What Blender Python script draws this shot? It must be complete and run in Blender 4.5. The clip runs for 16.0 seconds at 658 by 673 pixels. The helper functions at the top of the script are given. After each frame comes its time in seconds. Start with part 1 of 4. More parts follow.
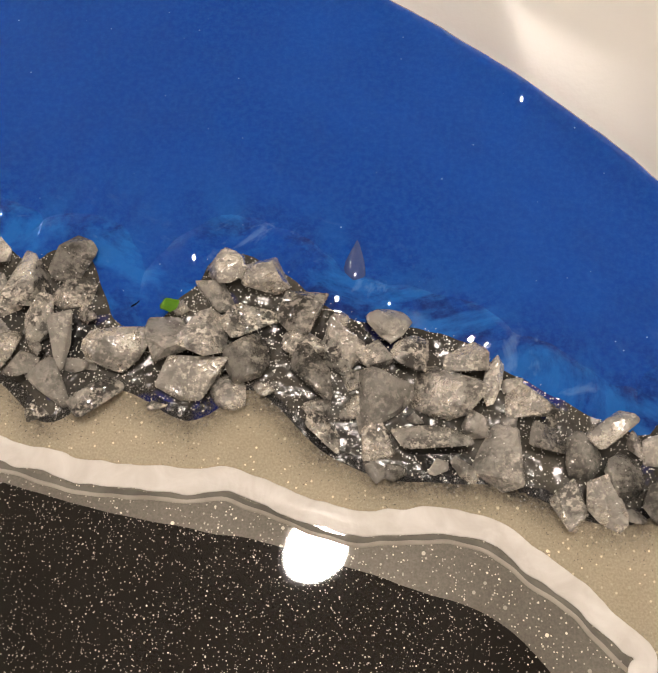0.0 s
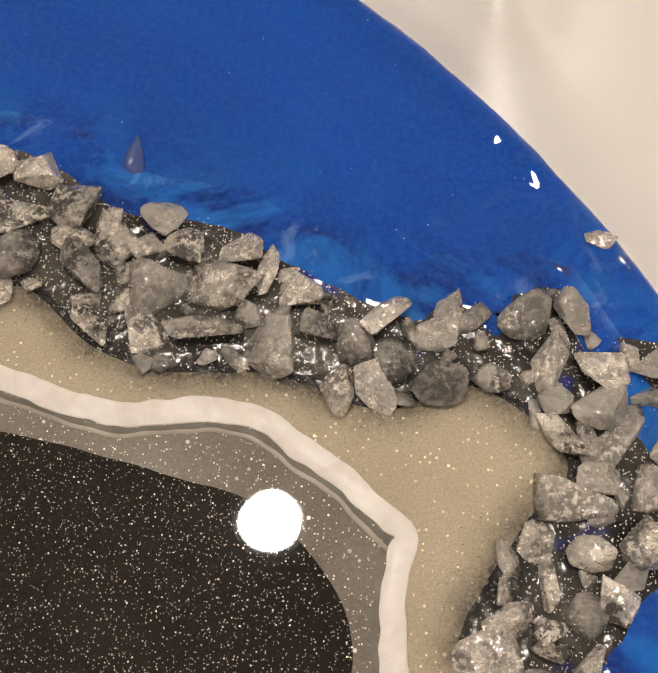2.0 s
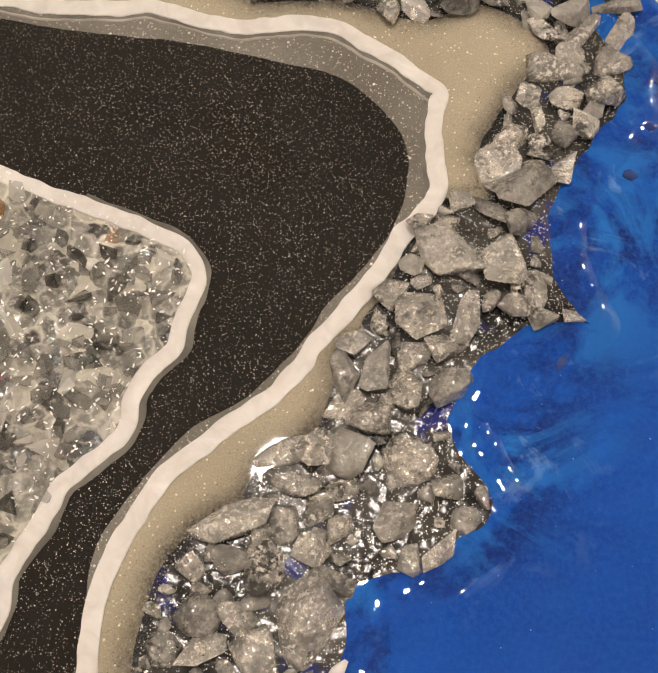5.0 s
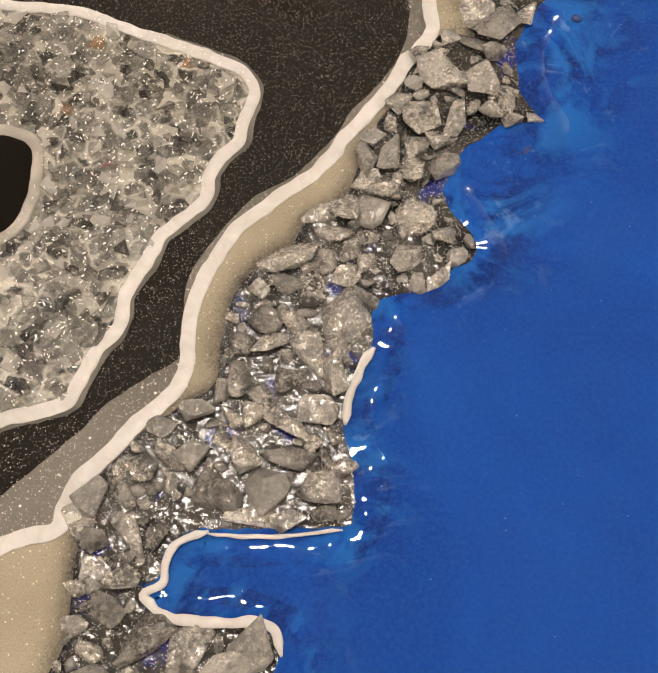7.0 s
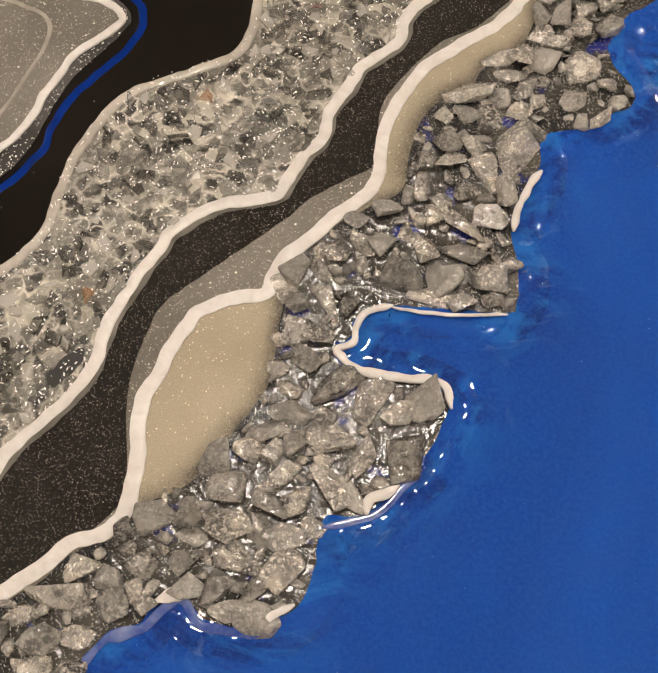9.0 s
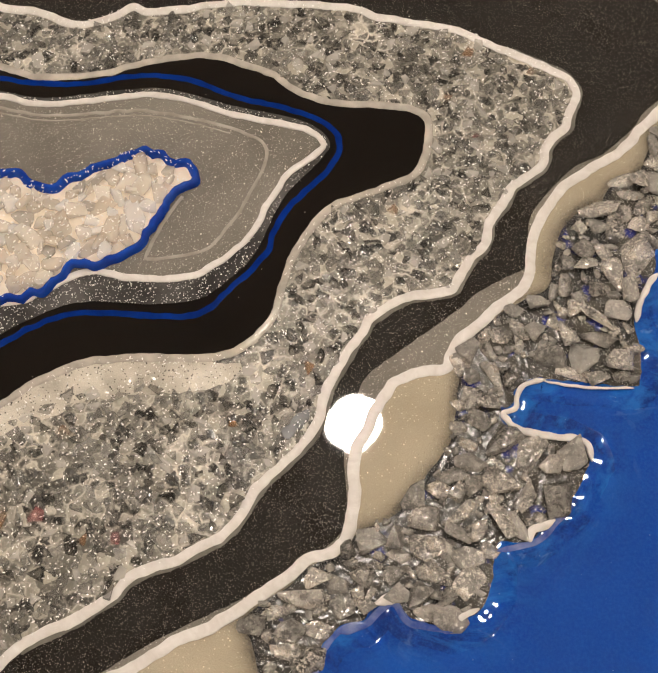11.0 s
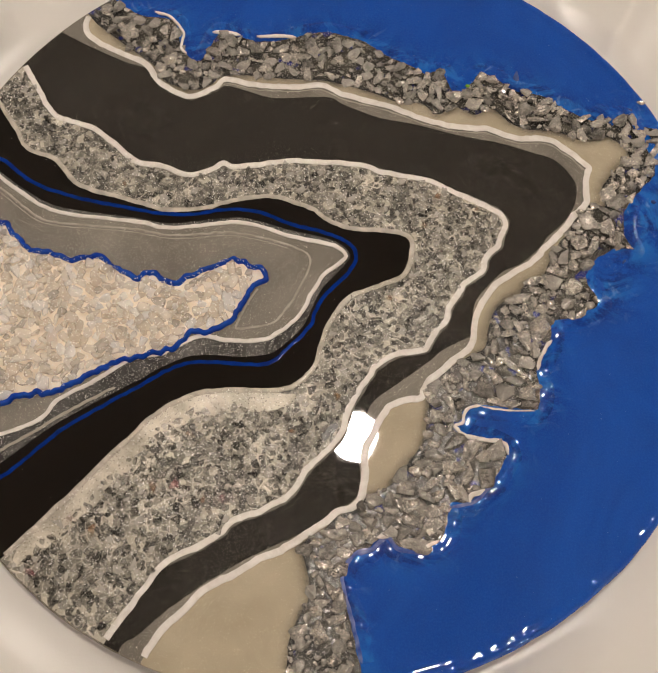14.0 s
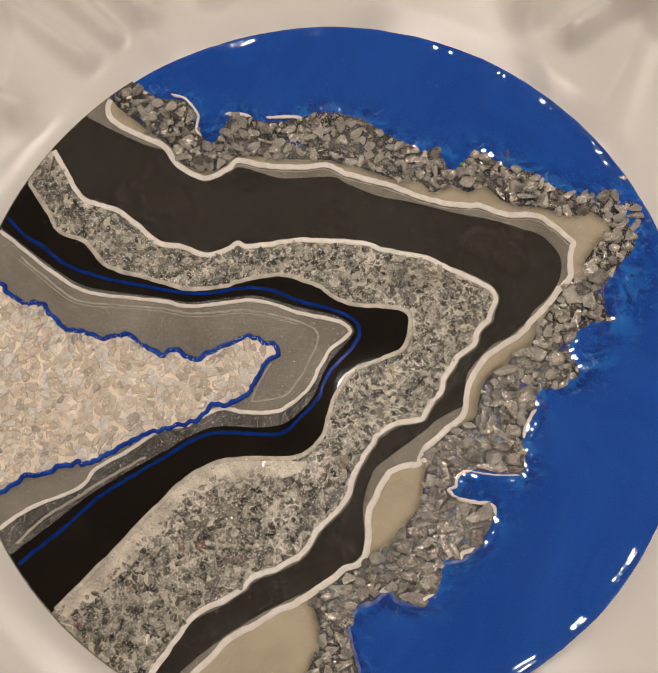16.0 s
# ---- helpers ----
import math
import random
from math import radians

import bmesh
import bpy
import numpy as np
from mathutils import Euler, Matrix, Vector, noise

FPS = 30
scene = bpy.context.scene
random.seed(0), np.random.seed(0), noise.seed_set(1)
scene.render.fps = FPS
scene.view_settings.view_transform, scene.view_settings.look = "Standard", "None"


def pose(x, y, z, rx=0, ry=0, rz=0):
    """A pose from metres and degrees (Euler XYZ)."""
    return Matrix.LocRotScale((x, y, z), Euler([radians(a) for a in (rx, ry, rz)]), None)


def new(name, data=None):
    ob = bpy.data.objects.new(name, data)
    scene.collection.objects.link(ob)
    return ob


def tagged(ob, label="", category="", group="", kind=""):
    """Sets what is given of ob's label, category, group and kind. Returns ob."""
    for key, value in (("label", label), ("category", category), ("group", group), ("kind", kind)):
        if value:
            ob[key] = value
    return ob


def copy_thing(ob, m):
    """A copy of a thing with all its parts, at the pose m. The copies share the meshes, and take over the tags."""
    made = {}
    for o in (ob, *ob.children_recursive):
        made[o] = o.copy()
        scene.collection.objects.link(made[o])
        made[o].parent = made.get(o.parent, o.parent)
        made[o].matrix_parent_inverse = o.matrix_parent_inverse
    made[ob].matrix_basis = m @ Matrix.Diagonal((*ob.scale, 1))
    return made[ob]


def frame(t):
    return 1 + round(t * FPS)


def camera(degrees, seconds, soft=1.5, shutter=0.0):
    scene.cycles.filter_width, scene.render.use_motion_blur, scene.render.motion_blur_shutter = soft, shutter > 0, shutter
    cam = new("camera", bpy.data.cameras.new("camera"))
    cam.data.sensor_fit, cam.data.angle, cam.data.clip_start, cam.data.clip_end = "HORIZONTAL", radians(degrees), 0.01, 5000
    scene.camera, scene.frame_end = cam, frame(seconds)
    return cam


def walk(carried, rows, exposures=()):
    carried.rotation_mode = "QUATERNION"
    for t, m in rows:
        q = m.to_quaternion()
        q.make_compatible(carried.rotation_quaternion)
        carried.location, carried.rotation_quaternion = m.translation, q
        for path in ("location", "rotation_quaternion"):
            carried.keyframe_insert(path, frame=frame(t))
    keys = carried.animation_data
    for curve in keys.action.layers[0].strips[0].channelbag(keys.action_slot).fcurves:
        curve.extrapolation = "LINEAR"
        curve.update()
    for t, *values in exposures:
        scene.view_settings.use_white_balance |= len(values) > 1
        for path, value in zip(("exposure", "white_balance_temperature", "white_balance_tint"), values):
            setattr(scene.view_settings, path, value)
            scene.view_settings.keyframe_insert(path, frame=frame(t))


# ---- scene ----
EXPOSURES = [(0.0, 0.20), (3.5, 0.20), (7.0, 0.29), (8.5, 0.26), (11.0, 0.15), (13.5, -0.05), (16.0, -0.15)]
cam = camera(40.43, 16.0, soft=1.5)
# seconds, x, y, z in metres, then the turn in degrees
PATH = [
    (0.0, 0.1224, 0.0822, 0.1488, 22.75, 0.12, 5.82),
    (0.5, 0.1364, 0.0810, 0.1477, 22.05, 0.38, 5.34),
    (1.0, 0.1441, 0.0773, 0.1466, 21.91, -0.62, 4.56),
    (1.5, 0.1525, 0.0775, 0.1450, 21.37, -1.85, 3.83),
    (2.0, 0.1556, 0.0725, 0.1405, 21.24, -1.73, 3.50),
    (2.5, 0.1690, 0.0681, 0.1407, 19.53, -0.85, 2.76),
    (3.0, 0.1743, 0.0535, 0.1473, 18.18, -1.02, 2.38),
    (3.5, 0.1781, 0.0356, 0.1585, 18.06, -1.04, 2.01),
    (4.0, 0.1687, 0.0118, 0.1660, 19.22, -0.50, 1.79),
    (4.5, 0.1565, -0.0077, 0.1746, 19.31, -0.56, 1.72),
    (4.7, 0.1492, -0.0155, 0.1740, 19.47, -0.79, 1.68),
    (6.8, 0.1371, -0.0896, 0.2100, 18.68, -1.07, 0.21),
    (7.0, 0.1323, -0.0974, 0.2171, 18.52, -2.11, 0.25),
    (7.5, 0.1406, -0.1196, 0.2242, 18.72, -1.89, 0.93),
    (8.0, 0.1272, -0.1388, 0.2242, 18.62, -1.49, 2.37),
    (8.5, 0.1108, -0.1505, 0.2257, 18.50, -0.96, 4.12),
    (9.0, 0.1025, -0.1617, 0.2343, 18.32, -0.06, 5.89),
    (9.5, 0.0849, -0.1662, 0.2510, 18.69, 0.58, 7.09),
    (9.7, 0.0724, -0.1658, 0.2585, 18.61, 0.84, 7.42),
    (11.8, 0.0349, -0.1719, 0.3671, 18.21, -0.45, 6.59),
    (12.0, 0.0297, -0.1727, 0.3837, 18.29, -1.24, 6.54),
    (12.5, 0.0353, -0.1805, 0.4173, 18.92, -1.05, 6.35),
    (13.0, 0.0381, -0.1944, 0.4559, 19.55, -0.94, 6.39),
    (13.5, 0.0426, -0.2067, 0.4889, 19.64, -0.69, 6.67),
    (14.0, 0.0408, -0.2208, 0.5159, 19.27, 0.16, 7.27),
    (14.5, 0.0421, -0.2048, 0.5530, 18.21, 0.93, 7.66),
    (15.0, 0.0364, -0.1771, 0.5662, 18.24, 1.42, 7.82),
    (15.5, 0.0373, -0.1591, 0.5705, 16.60, 1.65, 7.52),
    (16.0, 0.0411, -0.1514, 0.6002, 15.06, 1.51, 6.87),
]
walk(cam, [(row[0], pose(*row[1:])) for row in PATH], EXPOSURES)

# ---- world and room light ----
world = bpy.data.worlds.new("world")
scene.world = world
world.use_nodes = True
world.node_tree.nodes["Background"].inputs[0].default_value = (1.0, 0.9, 0.78, 1)
world.node_tree.nodes["Background"].inputs[1].default_value = 0.05
LAMP_COLOUR = (1.0, 0.89, 0.785)
LAMP_STRENGTH = 355.0
CEILING_Z, FLOOR_Z, TABLE_Z = 2.92, -0.775, -0.016
# the lamp that mirrors in the resin, then four unseen ones added
LAMPS = [(0.014, 0.575), (-2.7, 2.2), (2.6, 2.1), (2.5, -2.2), (-2.6, -2.3)]


# ---- materials ----
def nodes_of(name):
    m = bpy.data.materials.new(name)
    m.use_nodes = True
    t = m.node_tree
    return m, t, t.nodes["Principled BSDF"]


def node(t, kind, **values):
    n = t.nodes.new(kind)
    for key, value in values.items():
        n.inputs[key.replace("_", " ")].default_value = value
    return n


def ramp(t, source, low, high, a=(0, 0, 0, 1), b=(1, 1, 1, 1)):
    r = t.nodes.new("ShaderNodeValToRGB")
    r.color_ramp.elements[0].position, r.color_ramp.elements[1].position = low, high
    r.color_ramp.elements[0].color, r.color_ramp.elements[1].color = a, b
    t.links.new(source, r.inputs[0])
    return r.outputs[0]


def mixed(t, fac, a, b):
    m = t.nodes.new("ShaderNodeMix")
    m.data_type = "RGBA"
    for socket, value in ((m.inputs[0], fac), (m.inputs[6], a), (m.inputs[7], b)):
        if isinstance(value, (tuple, float)):
            socket.default_value = value
        else:
            t.links.new(value, socket)
    return m.outputs[2]


def math_node(t, op, a, b):
    m = t.nodes.new("ShaderNodeMath")
    m.operation = op
    for socket, value in ((m.inputs[0], a), (m.inputs[1], b)):
        if isinstance(value, float):
            socket.default_value = value
        else:
            t.links.new(value, socket)
    return m.outputs[0]


def noise_of(t, scale, detail=3.0, rough=0.55, distortion=0.0):
    c = t.nodes.new("ShaderNodeNewGeometry")
    n = node(t, "ShaderNodeTexNoise", Scale=scale, Detail=detail, Roughness=rough, Distortion=distortion)
    t.links.new(c.outputs["Position"], n.inputs["Vector"])
    return n.outputs[0]


def specks(t, scale, size, share):
    """Glitter: a mask of small flakes, and each flake's own random colour."""
    c = t.nodes.new("ShaderNodeNewGeometry")
    v = node(t, "ShaderNodeTexVoronoi", Scale=scale)
    t.links.new(c.outputs["Position"], v.inputs["Vector"])
    sep = t.nodes.new("ShaderNodeSeparateColor")
    t.links.new(v.outputs["Color"], sep.inputs[0])
    near = math_node(t, "LESS_THAN", v.outputs["Distance"], size)
    some = math_node(t, "LESS_THAN", sep.outputs[0], share)
    return math_node(t, "MULTIPLY", near, some), v.outputs["Color"], sep.outputs[1]


def bump(t, p, height, strength, distance, coat=False):
    b = node(t, "ShaderNodeBump", Strength=strength, Distance=distance)
    t.links.new(height, b.inputs["Height"])
    t.links.new(b.outputs[0], p.inputs["Coat Normal" if coat else "Normal"])


def coated(p, rough=0.03, weight=1.0, under=0.0):
    p.inputs["Specular IOR Level"].default_value = under
    p.inputs["Coat Weight"].default_value = weight
    p.inputs["Coat Roughness"].default_value = rough
    p.inputs["Coat IOR"].default_value = 1.5


def glitter_resin(name, dark, light, flake, scales, patch=18.0, rough=0.45, coat_rough=0.02, lumps=(22.0, 0.06, 0.004), tint=None, dim=0.35):
    m, t, p = nodes_of(name)
    base = mixed(t, ramp(t, noise_of(t, patch, 4.0), 0.35, 0.68), dark, light)
    if tint:
        base = mixed(t, math_node(t, "MULTIPLY", ramp(t, noise_of(t, 75.0, 3.0), 0.60, 0.68), 0.8), base, tint)
    grain = ramp(t, noise_of(t, 2600.0, 2.0), 0.35, 0.7, (0.86, 0.86, 0.86, 1), (1.12, 1.12, 1.12, 1))
    mul = t.nodes.new("ShaderNodeMix")
    mul.data_type, mul.blend_type = "RGBA", "MULTIPLY"
    mul.inputs[0].default_value = 1.0
    t.links.new(base, mul.inputs[6])
    t.links.new(grain, mul.inputs[7])
    colour, metal = mul.outputs[2], None
    for scale, size, share in scales:
        mask, random_colour, value = specks(t, scale, size, share)
        tone = mixed(t, value, tuple(dim * c for c in flake[:3]) + (1,), flake)
        colour = mixed(t, mask, colour, tone)
        metal = mask if metal is None else math_node(t, "MAXIMUM", metal, mask)
    t.links.new(colour, p.inputs["Base Color"])
    p.inputs["Roughness"].default_value = rough
    t.links.new(math_node(t, "MULTIPLY", metal, 0.35), p.inputs["Metallic"])
    coated(p, coat_rough)
    bump(t, p, noise_of(t, lumps[0], 1.5), lumps[1], lumps[2], True)
    return m


def blue_resin():
    m, t, p = nodes_of("blue_resin")
    wave = noise_of(t, 9.0, 5.0, 0.6, 1.6)
    body = mixed(t, ramp(t, wave, 0.42, 0.72), (0.0048, 0.056, 0.34, 1), (0.008, 0.078, 0.425, 1))
    # pigment swirls gather where the resin was pushed against the stones
    swirl = t.nodes.new("ShaderNodeAttribute")
    swirl.attribute_name = "swirl"
    amount = swirl.outputs["Fac"]
    ink = math_node(t, "MULTIPLY", ramp(t, noise_of(t, 28.0, 5.0, 0.6, 2.4), 0.44, 0.58), amount)
    body = mixed(t, math_node(t, "MULTIPLY", ink, 0.75), body, (0.006, 0.016, 0.13, 1))
    streak = math_node(t, "MULTIPLY", ramp(t, noise_of(t, 22.0, 6.0, 0.64, 3.0), 0.48, 0.60), amount)
    body = mixed(t, math_node(t, "MULTIPLY", streak, 0.75), body, (0.016, 0.16, 0.56, 1))
    wisp = math_node(t, "MULTIPLY", ramp(t, noise_of(t, 34.0, 4.0, 0.6, 4.0), 0.60, 0.70), amount)
    body = mixed(t, math_node(t, "MULTIPLY", wisp, 0.30), body, (0.25, 0.42, 0.75, 1))
    mica = ramp(t, noise_of(t, 900.0, 4.0, 0.75), 0.42, 0.70)
    body = mixed(t, math_node(t, "MULTIPLY", mica, 0.28), body, (0.03, 0.16, 0.55, 1))
    mask, _, value = specks(t, 700.0, 0.10, 0.04)
    body = mixed(t, math_node(t, "MULTIPLY", mask, value), body, (0.35, 0.5, 0.8, 1))
    t.links.new(body, p.inputs["Base Color"])
    p.inputs["Roughness"].default_value = 0.4
    coated(p, 0.025)
    bump(t, p, noise_of(t, 16.0, 2.0), 0.12, 0.004, True)
    return m


def white_paint():
    m, t, p = nodes_of("white_paint")
    streak = ramp(t, noise_of(t, 160.0, 4.0, 0.6, 0.8), 0.35, 0.72, (0.66, 0.625, 0.59, 1), (0.80, 0.775, 0.75, 1))
    t.links.new(streak, p.inputs["Base Color"])
    p.inputs["Roughness"].default_value = 0.42
    coated(p, 0.25, 0.25)
    bump(t, p, noise_of(t, 700.0, 3.0), 0.25, 0.0006)
    return m


def plain_paint(name, a, b, rough=0.3, clear=0.6):
    m, t, p = nodes_of(name)
    t.links.new(mixed(t, ramp(t, noise_of(t, 120.0, 4.0), 0.35, 0.7), a, b), p.inputs["Base Color"])
    p.inputs["Roughness"].default_value = rough
    coated(p, 0.08, clear)
    bump(t, p, noise_of(t, 500.0, 3.0), 0.2, 0.0006)
    return m


def stone_matter():
    """Silvery crushed stone set in resin: dull grey faces with bright broken flecks."""
    m, t, p = nodes_of("silver_stone")
    info = t.nodes.new("ShaderNodeObjectInfo")
    geo = t.nodes.new("ShaderNodeNewGeometry")
    tone = math_node(t, "FRACT", math_node(t, "ADD", info.outputs["Random"], geo.outputs["Random Per Island"]), 0.0)
    base = ramp(t, tone, 0.0, 1.0, (0.038, 0.0365, 0.0345, 1), (0.31, 0.299, 0.278, 1))
    silvered = ramp(t, math_node(t, "FRACT", math_node(t, "MULTIPLY", tone, 7.31), 0.0), 0.20, 0.62, (0.30, 0.30, 0.30, 1), (1, 1, 1, 1))
    patchy = math_node(t, "MULTIPLY", ramp(t, noise_of(t, 190.0, 6.0, 0.72), 0.44, 0.57), silvered)
    base = mixed(t, math_node(t, "MULTIPLY", patchy, 0.85), base, (0.88, 0.845, 0.785, 1))
    fleck = math_node(t, "MULTIPLY", ramp(t, noise_of(t, 1000.0, 4.0, 0.7), 0.49, 0.59), ramp(t, noise_of(t, 140.0, 3.0), 0.38, 0.52))
    base = mixed(t, math_node(t, "MULTIPLY", math_node(t, "MULTIPLY", fleck, silvered), 0.8), base, (0.85, 0.79, 0.70, 1))
    t.links.new(base, p.inputs["Base Color"])
    t.links.new(ramp(t, patchy, 0.0, 1.0, (0.25, 0.25, 0.25, 1), (0.85, 0.85, 0.85, 1)), p.inputs["Metallic"])
    p.inputs["Roughness"].default_value = 0.24
    coated(p, 0.05, 1.0, 0.3)
    # foil-like grain: small facets that each lean their own way
    c = t.nodes.new("ShaderNodeNewGeometry")
    v = node(t, "ShaderNodeTexVoronoi", Scale=900.0)
    t.links.new(c.outputs["Position"], v.inputs["Vector"])
    lean = t.nodes.new("ShaderNodeVectorMath")
    lean.operation = "SUBTRACT"
    t.links.new(v.outputs["Color"], lean.inputs[0])
    lean.inputs[1].default_value = (0.5, 0.5, 0.5)
    part_lean = t.nodes.new("ShaderNodeVectorMath")
    part_lean.operation = "SCALE"
    t.links.new(lean.outputs[0], part_lean.inputs[0])
    part_lean.inputs["Scale"].default_value = 0.42
    b = node(t, "ShaderNodeBump", Strength=0.7, Distance=0.0014)
    t.links.new(noise_of(t, 600.0, 5.0, 0.72), b.inputs["Height"])
    add = t.nodes.new("ShaderNodeVectorMath")
    t.links.new(b.outputs[0], add.inputs[0])
    t.links.new(part_lean.outputs[0], add.inputs[1])
    unit = t.nodes.new("ShaderNodeVectorMath")
    unit.operation = "NORMALIZE"
    t.links.new(add.outputs[0], unit.inputs[0])
    t.links.new(unit.outputs[0], p.inputs["Normal"])
    bump(t, p, noise_of(t, 260.0, 2.5), 0.55, 0.0016, True)
    return m


def glass_matter(name, shades, rough=0.06, clear=0.5, milky=0.0):
    m, t, p = nodes_of(name)
    info = t.nodes.new("ShaderNodeObjectInfo")
    geo = t.nodes.new("ShaderNodeNewGeometry")
    tone = math_node(t, "FRACT", math_node(t, "ADD", info.outputs["Random"], geo.outputs["Random Per Island"]), 0.0)
    r = t.nodes.new("ShaderNodeValToRGB")
    r.color_ramp.interpolation = "CONSTANT"
    while len(r.color_ramp.elements) < len(shades):
        r.color_ramp.elements.new(0.5)
    for e, (place, colour) in zip(r.color_ramp.elements, shades):
        e.position, e.color = place, colour
    t.links.new(tone, r.inputs[0])
    t.links.new(r.outputs[0], p.inputs["Base Color"])
    p.inputs["Roughness"].default_value = rough
    p.inputs["Alpha"].default_value = 1.0 - clear
    p.inputs["Subsurface Weight"].default_value = milky
    p.inputs["Subsurface Radius"].default_value = (1.0, 0.8, 0.6)
    p.inputs["Subsurface Scale"].default_value = 0.004
    coated(p, 0.04, 1.0, 0.5)
    bump(t, p, noise_of(t, 380.0, 3.0), 0.3, 0.0010)
    bump(t, p, noise_of(t, 330.0, 3.0), 0.7, 0.0012, True)
    return m


def chip_bed_matter():
    """Broken glass frozen in clouded resin: cells from near black to pale, parted by milky threads."""
    m, t, p = nodes_of("chip_bed_resin")
    geo = t.nodes.new("ShaderNodeNewGeometry")
    warp = node(t, "ShaderNodeTexNoise", Scale=170.0, Detail=3.0)
    t.links.new(geo.outputs["Position"], warp.inputs["Vector"])
    push = t.nodes.new("ShaderNodeVectorMath")
    push.operation = "MULTIPLY_ADD"
    push.inputs[1].default_value = (0.006, 0.006, 0.006)
    t.links.new(warp.outputs["Color"], push.inputs[0])
    t.links.new(geo.outputs["Position"], push.inputs[2])
    cell = node(t, "ShaderNodeTexVoronoi", Scale=225.0)
    rim = node(t, "ShaderNodeTexVoronoi", Scale=225.0)
    rim.feature = "DISTANCE_TO_EDGE"
    for v in (cell, rim):
        t.links.new(push.outputs[0], v.inputs["Vector"])
    sep = t.nodes.new("ShaderNodeSeparateColor")
    t.links.new(cell.outputs["Color"], sep.inputs[0])
    # the near-black cells also paint in the shadowed cores of the shards
    r = t.nodes.new("ShaderNodeValToRGB")
    while len(r.color_ramp.elements) < 5:
        r.color_ramp.elements.new(0.5)
    for e, (place, colour) in zip(r.color_ramp.elements, ((0.0, (0.014, 0.013, 0.010, 1)), (0.20, (0.035, 0.033, 0.027, 1)), (0.36, (0.105, 0.100, 0.084, 1)), (0.78, (0.19, 0.18, 0.152, 1)), (1.0, (0.46, 0.43, 0.36, 1)))):
        e.position, e.color = place, colour
    t.links.new(sep.outputs[0], r.inputs[0])
    base = r.outputs[0]
    cloud = ramp(t, noise_of(t, 48.0, 4.0, 0.6), 0.44, 0.70)
    thread = math_node(t, "MULTIPLY", ramp(t, rim.outputs["Distance"], 0.02, 0.16, (1, 1, 1, 1), (0, 0, 0, 1)), cloud)
    base = mixed(t, math_node(t, "MULTIPLY", thread, 0.95), base, (0.80, 0.745, 0.645, 1))
    grit = ramp(t, noise_of(t, 750.0, 4.0, 0.7), 0.50, 0.64)
    base = mixed(t, math_node(t, "MULTIPLY", grit, 0.40), base, (0.62, 0.585, 0.51, 1))
    mask, _, value = specks(t, 800.0, 0.20, 0.12)
    base = mixed(t, mask, base, (0.95, 0.93, 0.88, 1))
    t.links.new(base, p.inputs["Base Color"])
    p.inputs["Roughness"].default_value = 0.35
    coated(p, 0.03, 1.0, 0.3)
    bump(t, p, rim.outputs["Distance"], 0.6, 0.0012)
    bump(t, p, noise_of(t, 300.0, 3.0), 0.7, 0.0014, True)
    return m


def haze_matter():
    """Charcoal glitter that thins out over the sand-coloured resin."""
    m, t, p = nodes_of("charcoal_haze")
    mask, _, value = specks(t, 1700.0, 0.28, 0.40)
    p.inputs["Roughness"].default_value = 0.4
    t.links.new(mixed(t, mask, (0.03, 0.03, 0.033, 1), (0.75, 0.72, 0.66, 1)), p.inputs["Base Color"])
    coated(p, 0.03)
    density = t.nodes.new("ShaderNodeAttribute")
    density.attribute_name = "haze_amount"
    cloud = ramp(t, noise_of(t, 90.0, 4.0, 0.65), 0.30, 0.68, (0.25, 0.25, 0.25, 1), (1.25, 1.25, 1.25, 1))
    grains = ramp(t, noise_of(t, 1500.0, 3.0, 0.7), 0.34, 0.62, (0.35, 0.35, 0.35, 1), (1.3, 1.3, 1.3, 1))
    amount = math_node(t, "MULTIPLY", math_node(t, "MULTIPLY", cloud, grains), density.outputs["Fac"])
    clip = t.nodes.new("ShaderNodeClamp")
    t.links.new(amount, clip.inputs[0])
    clear = t.nodes.new("ShaderNodeBsdfTransparent")
    mix = t.nodes.new("ShaderNodeMixShader")
    t.links.new(clip.outputs[0], mix.inputs[0])
    t.links.new(clear.outputs[0], mix.inputs[1])
    t.links.new(p.outputs[0], mix.inputs[2])
    t.links.new(mix.outputs[0], t.nodes["Material Output"].inputs["Surface"])
    return m


def cloth_matter():
    m, t, p = nodes_of("white_satin")
    t.links.new(ramp(t, noise_of(t, 5.0, 3.0), 0.3, 0.75, (0.645, 0.62, 0.595, 1), (0.735, 0.715, 0.69, 1)), p.inputs["Base Color"])
    p.inputs["Roughness"].default_value = 0.33
    p.inputs["Sheen Weight"].default_value = 0.3
    bump(t, p, noise_of(t, 900.0, 2.0), 0.12, 0.0004)
    return m


def wall_matter(name, a, b, scale=3.0):
    m, t, p = nodes_of(name)
    t.links.new(mixed(t, ramp(t, noise_of(t, scale, 4.0), 0.3, 0.7), a, b), p.inputs["Base Color"])
    p.inputs["Roughness"].default_value = 0.75
    bump(t, p, noise_of(t, 120.0, 3.0), 0.1, 0.002)
    return m


